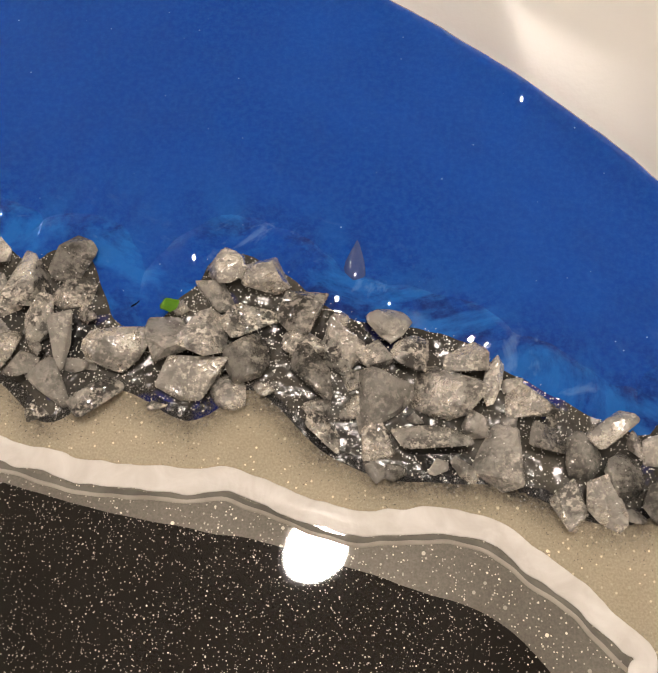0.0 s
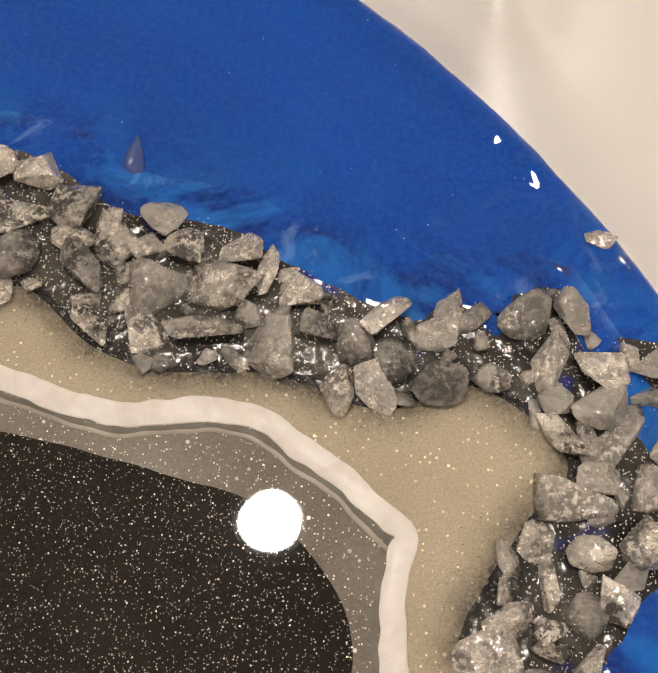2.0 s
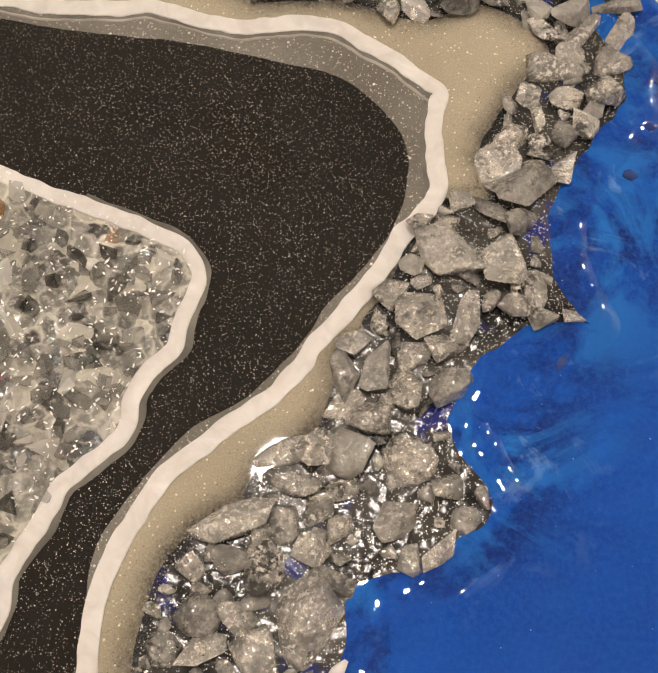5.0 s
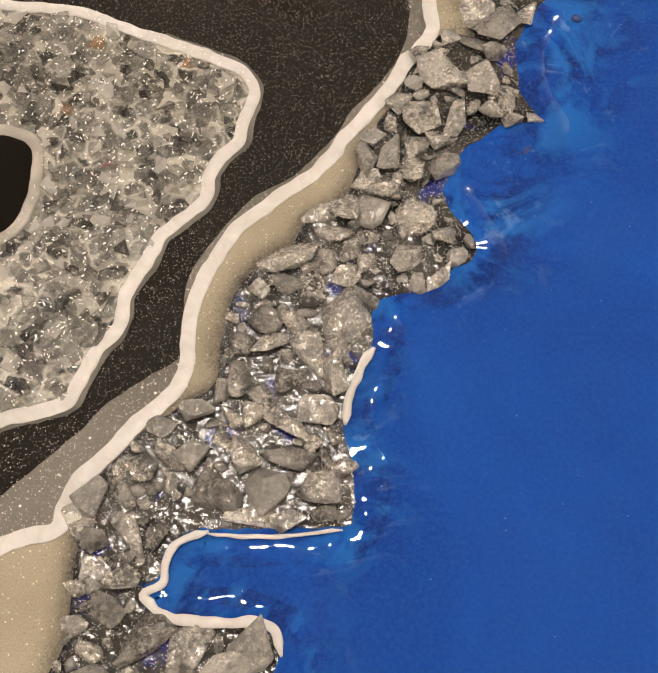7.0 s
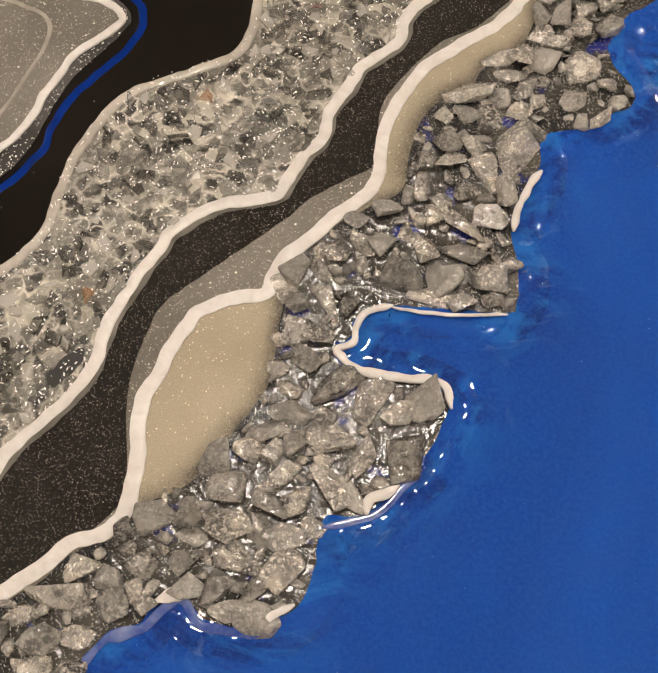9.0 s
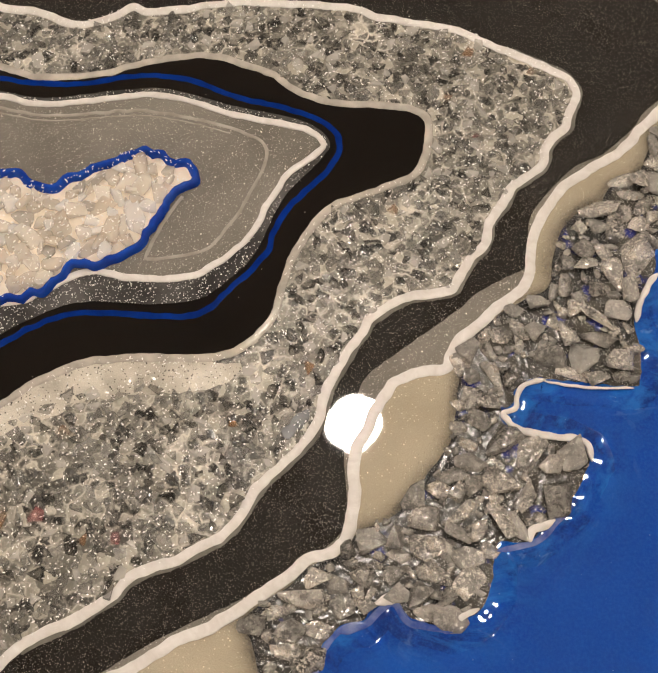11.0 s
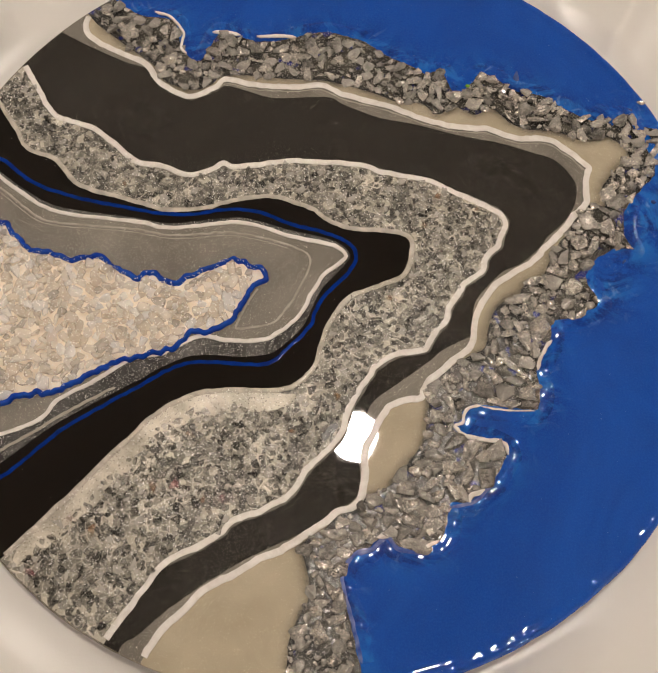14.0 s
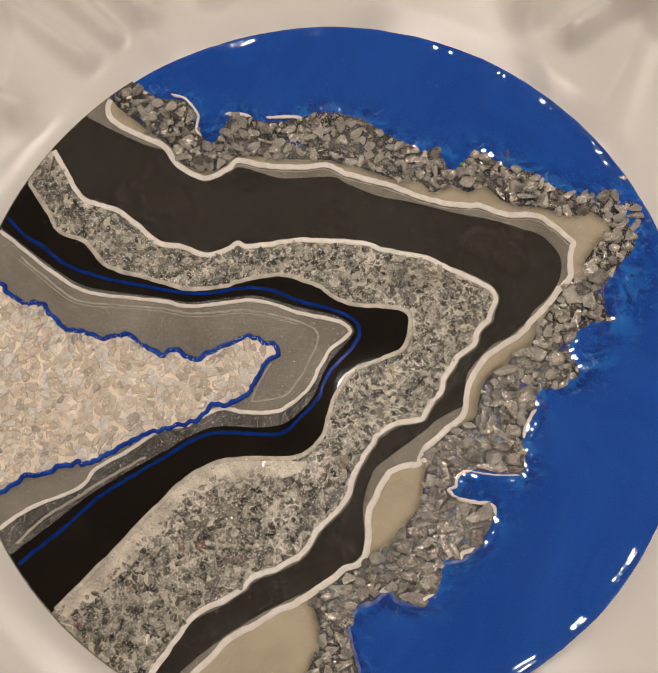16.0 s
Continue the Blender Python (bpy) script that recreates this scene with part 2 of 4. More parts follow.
def glow(name, colour, strength):
    m, t, p = nodes_of(name)
    p.inputs["Base Color"].default_value = (0.8, 0.8, 0.8, 1)
    p.inputs["Emission Color"].default_value = (*colour, 1)
    p.inputs["Emission Strength"].default_value = strength
    return m


BLUE = blue_resin()
BLACK = glitter_resin("black_glitter_resin", (0.010, 0.0085, 0.0075, 1), (0.020, 0.017, 0.015, 1), (0.86, 0.81, 0.74, 1), [(1500.0, 0.20, 0.42), (2500.0, 0.22, 0.55), (900.0, 0.14, 0.06)], dim=0.10)
DEEP_BLACK = glitter_resin("black_gloss_resin", (0.002, 0.0015, 0.0015, 1), (0.005, 0.0035, 0.003, 1), (0.5, 0.45, 0.4, 1), [(300.0, 0.08, 0.10)])
GAP = glitter_resin("dark_gap_resin", (0.006, 0.005, 0.004, 1), (0.02, 0.018, 0.015, 1), (0.5, 0.45, 0.4, 1), [(900.0, 0.2, 0.10)], coat_rough=0.35)
SAND = glitter_resin("sand_glitter_resin", (0.395, 0.342, 0.252, 1), (0.52, 0.458, 0.35, 1), (1.0, 0.90, 0.68, 1), [(1300.0, 0.26, 0.24), (600.0, 0.16, 0.18)])
GREY = glitter_resin("grey_glitter_resin", (0.16, 0.147, 0.128, 1), (0.26, 0.242, 0.212, 1), (0.95, 0.90, 0.78, 1), [(2100.0, 0.28, 0.32), (1100.0, 0.22, 0.20), (600.0, 0.20, 0.12)])
DARK_GLITTER = glitter_resin("charcoal_glitter_resin", (0.035, 0.034, 0.034, 1), (0.12, 0.117, 0.114, 1), (0.95, 0.94, 0.9, 1), [(1500.0, 0.32, 0.5), (700.0, 0.24, 0.25)], 40.0)
BED = glitter_resin("gravel_bed_resin", (0.012, 0.012, 0.013, 1), (0.085, 0.079, 0.066, 1), (0.95, 0.92, 0.85, 1), [(2200.0, 0.28, 0.45), (1200.0, 0.17, 0.25)], 60.0, lumps=(300.0, 0.6, 0.0012), coat_rough=0.2, tint=(0.012, 0.022, 0.22, 1))
CHIP_BED = chip_bed_matter()
PALE = glitter_resin("pale_speckled_resin", (0.40, 0.372, 0.315, 1), (0.72, 0.675, 0.59, 1), (0.05, 0.047, 0.040, 1), [(1300.0, 0.30, 0.20), (700.0, 0.24, 0.16)], 60.0, lumps=(260.0, 0.6, 0.0014))
WHITE = white_paint()
DULL_WHITE = plain_paint("dull_white_paint", (0.38, 0.35, 0.31, 1), (0.60, 0.555, 0.495, 1))
FAINT_WHITE = plain_paint("faint_white_paint", (0.30, 0.275, 0.235, 1), (0.46, 0.43, 0.38, 1), 0.5, 0.1)
# grey of the doubled edges drawn beside the white lines
SHADE_LINE = plain_paint("line_double_grey", (0.13, 0.122, 0.108, 1), (0.22, 0.207, 0.183, 1), 0.5, 0.0)
BLUE_PAINT = plain_paint("blue_paint", (0.004, 0.035, 0.30, 1), (0.010, 0.075, 0.46, 1), 0.2)
DEEP_BLUE_PAINT = plain_paint("deep_blue_paint", (0.003, 0.018, 0.14, 1), (0.004, 0.032, 0.24, 1), 0.4, 0.06)
STONE = stone_matter()
DROWNED_STONE = plain_paint("stone_under_blue_resin", (0.010, 0.040, 0.20, 1), (0.065, 0.10, 0.25, 1), 0.3, 1.0)
CHIP = glass_matter("crushed_glass", [(0.0, (0.012, 0.011, 0.009, 1)), (0.17, (0.07, 0.067, 0.058, 1)), (0.36, (0.20, 0.193, 0.172, 1)), (0.62, (0.36, 0.345, 0.31, 1)), (0.80, (0.74, 0.71, 0.65, 1)), (0.975, (0.42, 0.22, 0.09, 1)), (0.99, (0.36, 0.09, 0.10, 1))], 0.08, 0.56)
QUARTZ = glass_matter("clear_quartz", [(0.0, (0.82, 0.73, 0.62, 1)), (0.30, (0.94, 0.87, 0.78, 1)), (0.60, (0.74, 0.67, 0.58, 1)), (0.76, (1.0, 0.98, 0.95, 1)), (0.93, (0.55, 0.51, 0.46, 1))], 0.06, 0.45, 0.2)
QUARTZ_BED = plain_paint("cream_resin", (0.80, 0.71, 0.59, 1), (0.94, 0.86, 0.75, 1))
LAVENDER = plain_paint("lavender_resin", (0.03, 0.07, 0.30, 1), (0.24, 0.29, 0.50, 1), 0.3)
HAZE = haze_matter()
CLOTH = cloth_matter()
GREEN_GLASS = plain_paint("green_glass", (0.05, 0.14, 0.01, 1), (0.12, 0.28, 0.03, 1), 0.2)
DUST = plain_paint("charcoal_dust", (0.09, 0.085, 0.075, 1), (0.24, 0.215, 0.18, 1))
# plain white that stands in for lamp glints on stones, glass and quartz
GLINT_WHITE = plain_paint("glint_white", (0.90, 0.88, 0.85, 1), (0.96, 0.95, 0.93, 1), 0.15)


# ---- building helpers ----
def part(name, bm, material, parent=None, label="", smooth=True):
    me = bpy.data.meshes.new(name)
    bm.to_mesh(me)
    bm.free()
    me.materials.append(material)
    if smooth:
        for f in me.polygons:
            f.use_smooth = True
    ob = new(name, me)
    ob.parent = parent
    if label:
        ob["label"] = label
    return ob


def spline(points, step=1.0):
    """A smooth line through the points (Catmull-Rom), sampled about every step."""
    p = [Vector(q) for q in points]
    p = [p[0] * 2 - p[1]] + p + [p[-1] * 2 - p[-2]]
    out = []
    for a, b, c, d in zip(p, p[1:], p[2:], p[3:]):
        n = max(2, int((c - b).length / step))
        for i in range(n):
            u = i / n
            out.append(0.5 * (2 * b + (c - a) * u + (2 * a - 5 * b + 4 * c - d) * u * u + (3 * b - a - 3 * c + d) * u ** 3))
    out.append(p[-2])
    return out


RADIUS = 252.0
CENTRE = Vector((3.5, 2.2))


def inside_line(line, reach, wobble=0.25, seed=0.0):
    """The outline of all that the line shuts off towards the panel's left rim, in mm."""
    ring = []
    for i, q in enumerate(spline(line, 1.2)):
        k = wobble * noise.noise((q.x * 0.22 + seed, q.y * 0.22, seed))
        q = q + Vector((k, -k))
        if (q - CENTRE).length < reach:
            ring.append(q)
    a0 = math.atan2(ring[-1].y - CENTRE.y, ring[-1].x - CENTRE.x) % math.tau
    a1 = math.atan2(ring[0].y - CENTRE.y, ring[0].x - CENTRE.x) % math.tau
    if a1 > a0:
        a1 -= math.tau
    n = max(6, int((a0 - a1) * reach / 3.0))
    ring += [CENTRE + Vector((reach * math.cos(a0 + (a1 - a0) * i / n), reach * math.sin(a0 + (a1 - a0) * i / n))) for i in range(n + 1)]
    return ring


def plate(ring, low, high):
    """A thin sheet with the outline ring (mm), between two heights (m)."""
    bm = bmesh.new()
    clean = [q for i, q in enumerate(ring) if (q - ring[i - 1]).length > 0.25]
    top = [bm.verts.new((q.x / 1000, q.y / 1000, high)) for q in clean]
    edges = [bm.edges.new((a, b)) for a, b in zip(top, top[1:] + top[:1])]
    bmesh.ops.triangle_fill(bm, edges=edges, use_beauty=True, normal=(0, 0, 1))
    foot = [bm.verts.new((v.co.x, v.co.y, low)) for v in top]
    for i in range(len(top)):
        bm.faces.new((foot[i - 1], foot[i], top[i], top[i - 1]))
    bmesh.ops.recalc_face_normals(bm, faces=bm.faces)
    return bm


PROFILES = {
    "bead": ((-0.5, 0.0), (-0.42, 0.62), (-0.2, 0.95), (0.05, 1.0), (0.3, 0.85), (0.45, 0.55), (0.5, 0.0)),
    "paint": ((-0.5, 0.0), (-0.49, 0.75), (-0.45, 0.97), (0.05, 1.0), (0.44, 0.95), (0.49, 0.7), (0.5, 0.0)),
    "film": ((-0.5, 0.0), (-0.33, 0.02), (-0.17, 0.04), (0.0, 0.06), (0.17, 0.08), (0.33, 0.1), (0.5, 0.12)),
    "lip": ((-0.5, 0.0), (-0.36, 0.06), (-0.2, 0.30), (0.0, 0.75), (0.18, 1.0), (0.36, 0.7), (0.5, 0.0)),
}


def ribbon(line, width, base, height, seed, vary=0.16, reach=RADIUS - 1.5, taper=0.0, shape="bead", uneven=0.18, wobble=0.0):
    """A hand-laid bead of paint along the line (mm); its width wanders."""
    pts = [q for q in spline(line, 0.9) if (q - CENTRE).length < reach]
    bm, rows = bmesh.new(), []
    for i, q in enumerate(pts):
        way = (pts[min(i + 2, len(pts) - 1)] - pts[max(i - 2, 0)]).normalized()
        side = Vector((-way.y, way.x))
        wide = width * (1 + vary * noise.noise((q.x * 0.07, q.y * 0.07, seed)) + 0.9 * vary * noise.noise((q.x * 0.33, q.y * 0.33, seed + 9)))
        if taper:
            wide *= min(1.0, 0.25 + min(i, len(pts) - 1 - i) / taper)
        drift = 0.10 * width * noise.noise((q.x * 0.12, q.y * 0.12, seed + 4)) + wobble * noise.noise((q.x * 0.22, q.y * 0.22, seed + 7))
        row = []
        for k, rise in PROFILES[shape]:
            c = q + side * (wide * k + drift)
            rough = 1 + uneven * noise.noise((c.x * (0.8 if uneven < 0.5 else 0.16), c.y * (0.8 if uneven < 0.5 else 0.16), seed))
            row.append(bm.verts.new((c.x / 1000, c.y / 1000, base + height * rise * rough)))
        rows.append(row)
    for a, b in zip(rows, rows[1:]):
        for k in range(6):
            bm.faces.new((a[k], a[k + 1], b[k + 1], b[k]))
    bm.faces.new(rows[0])
    bm.faces.new(rows[-1][::-1])
    bmesh.ops.recalc_face_normals(bm, faces=bm.faces)
    return bm


def shifted(line, d):
    """The line moved sideways by d mm, to its right."""
    p, out = [Vector(q) for q in line], []
    for i in range(len(p)):
        way = (p[min(i + 1, len(p) - 1)] - p[max(i - 1, 0)]).normalized()
        out.append((p[i].x + d * way.y, p[i].y - d * way.x))
    return out


class Region:
    """The area within an outline (mm), as a mask with cells of half a millimetre."""

    def __init__(self, ring):
        self.mask = np.zeros((1100, 1100), bool)
        p = np.array([(q[0], q[1]) for q in ring])
        a, b = p, np.roll(p, -1, axis=0)
        centres = (np.arange(1100) + 0.5) * 0.5 - 275
        for j, y in enumerate(centres):
            cut = (a[:, 1] > y) != (b[:, 1] > y)
            if cut.any():
                x = np.sort(a[cut, 0] + (y - a[cut, 1]) * (b[cut, 0] - a[cut, 0]) / (b[cut, 1] - a[cut, 1]))
                self.mask[j] = np.searchsorted(x, centres) % 2 == 1

    def has(self, x, y):
        i, j = int((x + 275) * 2), int((y + 275) * 2)
        return 0 <= i < 1100 and 0 <= j < 1100 and bool(self.mask[j, i])

    def deep(self, x, y, m):
        return all(self.has(x + a, y + b) for a, b in ((m, 0), (-m, 0), (0, m), (0, -m)))

    def clear(self, x, y, m):
        return not any(self.has(x + a, y + b) for a, b in ((m, 0), (-m, 0), (0, m), (0, -m), (0, 0)))


def box(bm, lo, hi):
    c = [(lo[i] + hi[i]) / 2 for i in range(3)]
    s = [hi[i] - lo[i] for i in range(3)]
    bmesh.ops.create_cube(bm, size=1, matrix=Matrix.Translation(c) @ Matrix.Diagonal((*s, 1)))


def rock_mesh(name, rng, material, points=13, flat=0.62, cut=0.0, lumpy=0.0):
    """A broken stone of unit length: the hull of scattered points, its edges a little worn."""
    bm = bmesh.new()
    for i in range(points):
        v = Vector((rng.gauss(0, 1), rng.gauss(0, 1), rng.gauss(0, 1))).normalized()
        v *= rng.uniform(0.82, 1.0)
        bm.verts.new((0.5 * v.x, 0.5 * v.y, 0.5 * flat * v.z))
    hull = bmesh.ops.convex_hull(bm, input=bm.verts)
    bmesh.ops.delete(bm, geom=[g for g in hull["geom_interior"] if isinstance(g, bmesh.types.BMVert)], context="VERTS")
    if cut:
        bmesh.ops.bevel(bm, geom=bm.edges[:], offset=cut, segments=1, affect="EDGES", clamp_overlap=True)
    bmesh.ops.triangulate(bm, faces=bm.faces[:])
    bmesh.ops.recalc_face_normals(bm, faces=bm.faces)
    if lumpy:
        bmesh.ops.subdivide_edges(bm, edges=bm.edges[:], cuts=1, use_grid_fill=True)
        bmesh.ops.smooth_vert(bm, verts=bm.verts[:], factor=0.35, use_axis_x=True, use_axis_y=True, use_axis_z=True)
        shift = rng.uniform(0, 50)
        for v in bm.verts:
            v.co += v.co.normalized() * lumpy * (noise.noise(v.co * 5 + Vector((shift, 0, 0))) + 0.6 * noise.noise(v.co * 13 + Vector((0, shift, 0))))
    lo = [min(v.co[i] for v in bm.verts) for i in range(2)]
    hi = [max(v.co[i] for v in bm.verts) for i in range(2)]
    for v in bm.verts:
        v.co.x, v.co.y = (v.co.x - (lo[0] + hi[0]) / 2) / (hi[0] - lo[0]), (v.co.y - (lo[1] + hi[1]) / 2) / (hi[1] - lo[1])
    me = bpy.data.meshes.new(name)
    bm.to_mesh(me)
    bm.free()
    me.materials.append(material)
    for f in me.polygons:
        f.use_smooth = bool(lumpy)
    return me


def put_piece(name, mesh, parent, x, y, z, long, wide, tall, turn, tilt=(0.0, 0.0)):
    ob = new(name, mesh)
    ob.parent = parent
    ob.matrix_basis = pose(x / 1000, y / 1000, z / 1000, tilt[0], tilt[1], turn) @ Matrix.Diagonal((long / 1000, wide / 1000, tall / 1000, 1))
    return ob


# drawn lines of the panel, in millimetres from its centre
OUTER_LINE_A = [
    (-180.2, 171.8), (-180.2, 163.7), (-173.9, 154.4), (-155.5, 146), (-132.9, 138.2), (-119.8, 124.2),
    (-99.1, 116.1), (-83, 125.3), (-76.5, 132.7), (-55.2, 130.7), (-29.3, 132.4), (-11.4, 136.1), (5, 130.5),
    (31.4, 126), (47.3, 121.9), (59.8, 118.2), (68, 116.6), (76, 115.2), (87, 115.3), (95, 115.4), (102, 116.2),
    (110, 114.2), (117, 112.2), (124, 111.2), (131, 112.1), (138, 113), (145, 112.2), (150, 110.1), (154, 107.2),
    (160, 103.9), (164, 100.2), (168, 97), (170.4, 95), (169.2, 89.3), (168.9, 84.5), (169, 77), (169.7, 71),
    (168.7, 67.3),
]
OUTER_LINE_B = [
    (166, 64), (162, 58.8), (159, 53.5), (155.7, 48), (151.8, 42.7), (148, 38.5), (143.7, 33), (140, 27), (135.7, 22),
    (129.5, 17.3), (124, 12.7), (119.5, 9), (115.3, 4.5), (112, -0.7), (108.5, -7.3), (106, -12.7), (104.5, -19),
    (104, -26), (104, -33), (102, -39), (96, -45), (90.5, -50.5), (86, -56.5), (80.3, -61.7), (78, -67.3),
    (76.5, -72.7), (74.6, -74.4), (70, -75.6), (64, -77.5), (57.3, -82), (54, -88), (51.8, -92.5), (49.7, -101),
    (47, -107), (46.8, -114), (47.8, -122), (48, -131), (47.3, -137), (44, -142.6), (36, -146.3), (31, -151),
]
OUTER_LINE_C = [
    (28, -154), (20, -161), (15, -165), (9.5, -169.5), (4, -173.5), (-5, -178.5), (-19.6, -189.2), (-34.7, -200),
    (-42.5, -210.7), (-51.4, -220.9), (-57.7, -231.8), (-60.1, -237.7),
]
OUTER_LINE = OUTER_LINE_A + OUTER_LINE_B + OUTER_LINE_C
BLACK_EDGE_A = [
    (-193.9, 155.5), (-173.9, 147.2), (-147.9, 138.1), (-129, 133.4), (-117.8, 121.6), (-98.6, 113.4),
    (-82.5, 122.3), (-74.5, 127.4), (-59.4, 124.9), (-41.3, 122), (-6.9, 127), (5.3, 122.7), (29.3, 115.6),
    (52.5, 113.6), (79.8, 109.2), (89.7, 108.1), (99.6, 107.1), (109.4, 106.5), (124.2, 103.7), (135, 101.3),
    (143.8, 99.4), (150.7, 95.8), (158.5, 88), (162.3, 80.8), (163, 73.7), (161.4, 65.1), (158.4, 57.8),
    (152.4, 49.1),
]
BLACK_EDGE_B = [
    (145.8, 41.5), (141, 33.4), (130, 21), (119.9, 14.6), (109.4, 1.7), (103.5, -9.4), (102.5, -20.8),
    (102.1, -30.7), (95.6, -35.6), (84.5, -43.6), (78.6, -50.8), (63.9, -64.4), (48.5, -79.1), (44.6, -89.3),
    (42.6, -100.4), (42.9, -110.9), (46.2, -132.1), (40.1, -142.6), (33.2, -145.7), (25.9, -153.4), (15.3, -161.8),
    (-7.1, -175.8), (-28.9, -191.6), (-41.6, -202.5), (-53.9, -214.4), (-65.8, -227.2), (-72.9, -233.1),
]
BLACK_EDGE = BLACK_EDGE_A + BLACK_EDGE_B
MIDDLE_LINE_A = [
    (-213.7, 125.9), (-201.7, 110.4), (-184.9, 90.6), (-159.6, 84.1), (-142, 74.3), (-131, 66.5), (-120.8, 61.4),
    (-108, 61.4), (-88, 57), (-73.1, 63.8), (-67.5, 68.2), (-60, 66.8), (-45, 69.7), (-25.2, 75.3), (-4.7, 77),
    (22, 78.3), (37, 74.7), (57.5, 73), (68, 72.2), (80, 67.6),
]
MIDDLE_LINE_B = [
    (92, 63.2), (98, 61), (105, 58.4), (111, 56.2), (115.3, 53.2), (118, 48.5), (118.2, 44.5), (116.5, 40),
    (115.8, 36), (115.4, 31.5), (112, 28), (109.3, 24.5), (107.5, 20), (107.4, 15.5), (105.3, 11.5), (99, 5.6),
    (95.3, 2), (92.7, -5), (90, -9.5), (87.3, -14.5), (87, -20.5), (85.3, -25), (81.5, -30), (79, -35.5),
    (76.8, -41.6), (74.3, -43.6), (69, -45.3), (60, -47.8), (52.5, -52.8), (47, -58), (44.3, -63), (39.5, -73),
    (35, -83.5), (33, -92), (31.5, -101), (26.5, -109.5), (21.5, -116), (13.5, -126), (9.5, -135.5), (4.3, -142.8),
    (-3, -147.8), (-10.5, -153), (-23, -159.3), (-29.5, -167), (-40.5, -176), (-57, -186.5),
]
MIDDLE_LINE = MIDDLE_LINE_A + MIDDLE_LINE_B + [(-67.3, -203.5), (-72.7, -213.3), (-82.1, -231.3)]
GREY_LINE = [
    (-227.7, 99), (-209.8, 78.7), (-197.1, 63.2), (-176.8, 57.1), (-158, 41), (-132, 35.8), (-109.5, 31.8),
    (-99.3, 29.9), (-75.8, 33.9), (-60.7, 40.3), (-41.4, 46.6), (-27.4, 48.2), (-16.9, 45.6), (-4.4, 42.5),
    (4.4, 36.7), (21, 31.9), (40.8, 32.8), (54.8, 32.2), (60.8, 26.7), (61.2, 13.6), (57.2, 3.4), (44.4, -4.5),
    (27.9, -13.8), (19.6, -25.1), (13.8, -40), (11.8, -54.2), (9.4, -64.2), (-0.2, -75.9), (-14.2, -80.7),
    (-39.4, -83.7), (-57, -88.2), (-73.3, -98.5), (-82.5, -107), (-89.4, -116.9), (-97.5, -126.8), (-116, -152.7),
    (-132.1, -173.9), (-148, -194.7), (-151.4, -199.2),
]
BLUE_LINE = [
    (-238.7, 70.4), (-221.4, 57.2), (-207.2, 50.4), (-185.7, 38), (-156.2, 31.5), (-124.5, 28.5), (-102.8, 27.2),
    (-82.8, 28.5), (-59.8, 35.1), (-39.7, 36), (-18.8, 30.5), (5.6, 26.7), (20.1, 21.8), (26.5, 13.8), (24.2, 2.7),
    (10.9, -15.8), (6.5, -26.7), (4, -37.2), (-7.1, -52.5), (-20.3, -64.8), (-60.7, -68.6), (-77.8, -76.4),
    (-90.5, -86.5), (-115.8, -106.1), (-133.5, -121.1), (-152.6, -143.2), (-176.5, -168.3), (-182.2, -175.8),
]
INNER_LINE = [
    (-244.7, 61.3), (-219, 45.8), (-193.7, 30.5), (-169.7, 20.3), (-138.3, 19), (-113.2, 19.2), (-92.8, 17.6),
    (-54.3, 26.3), (-38.2, 26), (-17.6, 21.7), (10.6, 18.5), (20.1, 13), (17.8, 7.3), (9.1, -1.2), (3, -14.6),
    (-2.7, -29.8), (-9.1, -38.7), (-22.6, -49.3), (-44.7, -52.9), (-60, -51.8), (-75.3, -60.5), (-83.5, -66.4),
    (-99.4, -71.2), (-119.1, -87.6), (-137.3, -101.4), (-149, -117.2), (-175.5, -131.8), (-192.9, -146.6),
    (-200.3, -153.1),
]
CHARCOAL_EDGE = [
    (-249.2, 66.9), (-219.7, 49), (-194.5, 34.4), (-170.4, 24.1), (-138.9, 22.1), (-113.8, 21.8), (-93.4, 20.7),
    (-54.9, 29.8), (-38.7, 29.5), (-18.1, 25.7), (10.2, 22), (22.3, 14.4), (19.7, 4.8), (10.8, -7.4), (5.8, -18.5),
    (0.9, -35.5), (-6.9, -47.5), (-16.8, -57.1), (-32, -61.7), (-61.4, -64.4), (-78.5, -73), (-94.5, -85.1),
    (-134.6, -115.5), (-159.2, -139.7), (-183.4, -163.6), (-189.3, -169.8),
]
FAINT_LINE = [
    (-221.1, 40.6), (-199.2, 26.7), (-174.6, 13.3), (-143.4, 12.9), (-116.1, 13.9), (-89.8, 12.6), (-57, 18.8),
    (-37, 18.3), (-16.7, 15.2), (-4.1, 10.1), (-1.5, 1.8), (-5.2, -11.4), (-12.4, -28.9), (-20.4, -39),
    (-38.6, -44.2), (-40.8, -42.5), (-37.1, -29.8), (-31.5, -16.7),
]
LOWER_FAINT_LINE = [
    (-181.8, -157.3), (-168, -139.4), (-147.9, -122.8), (-130.2, -107.8), (-106.7, -90.6),
]
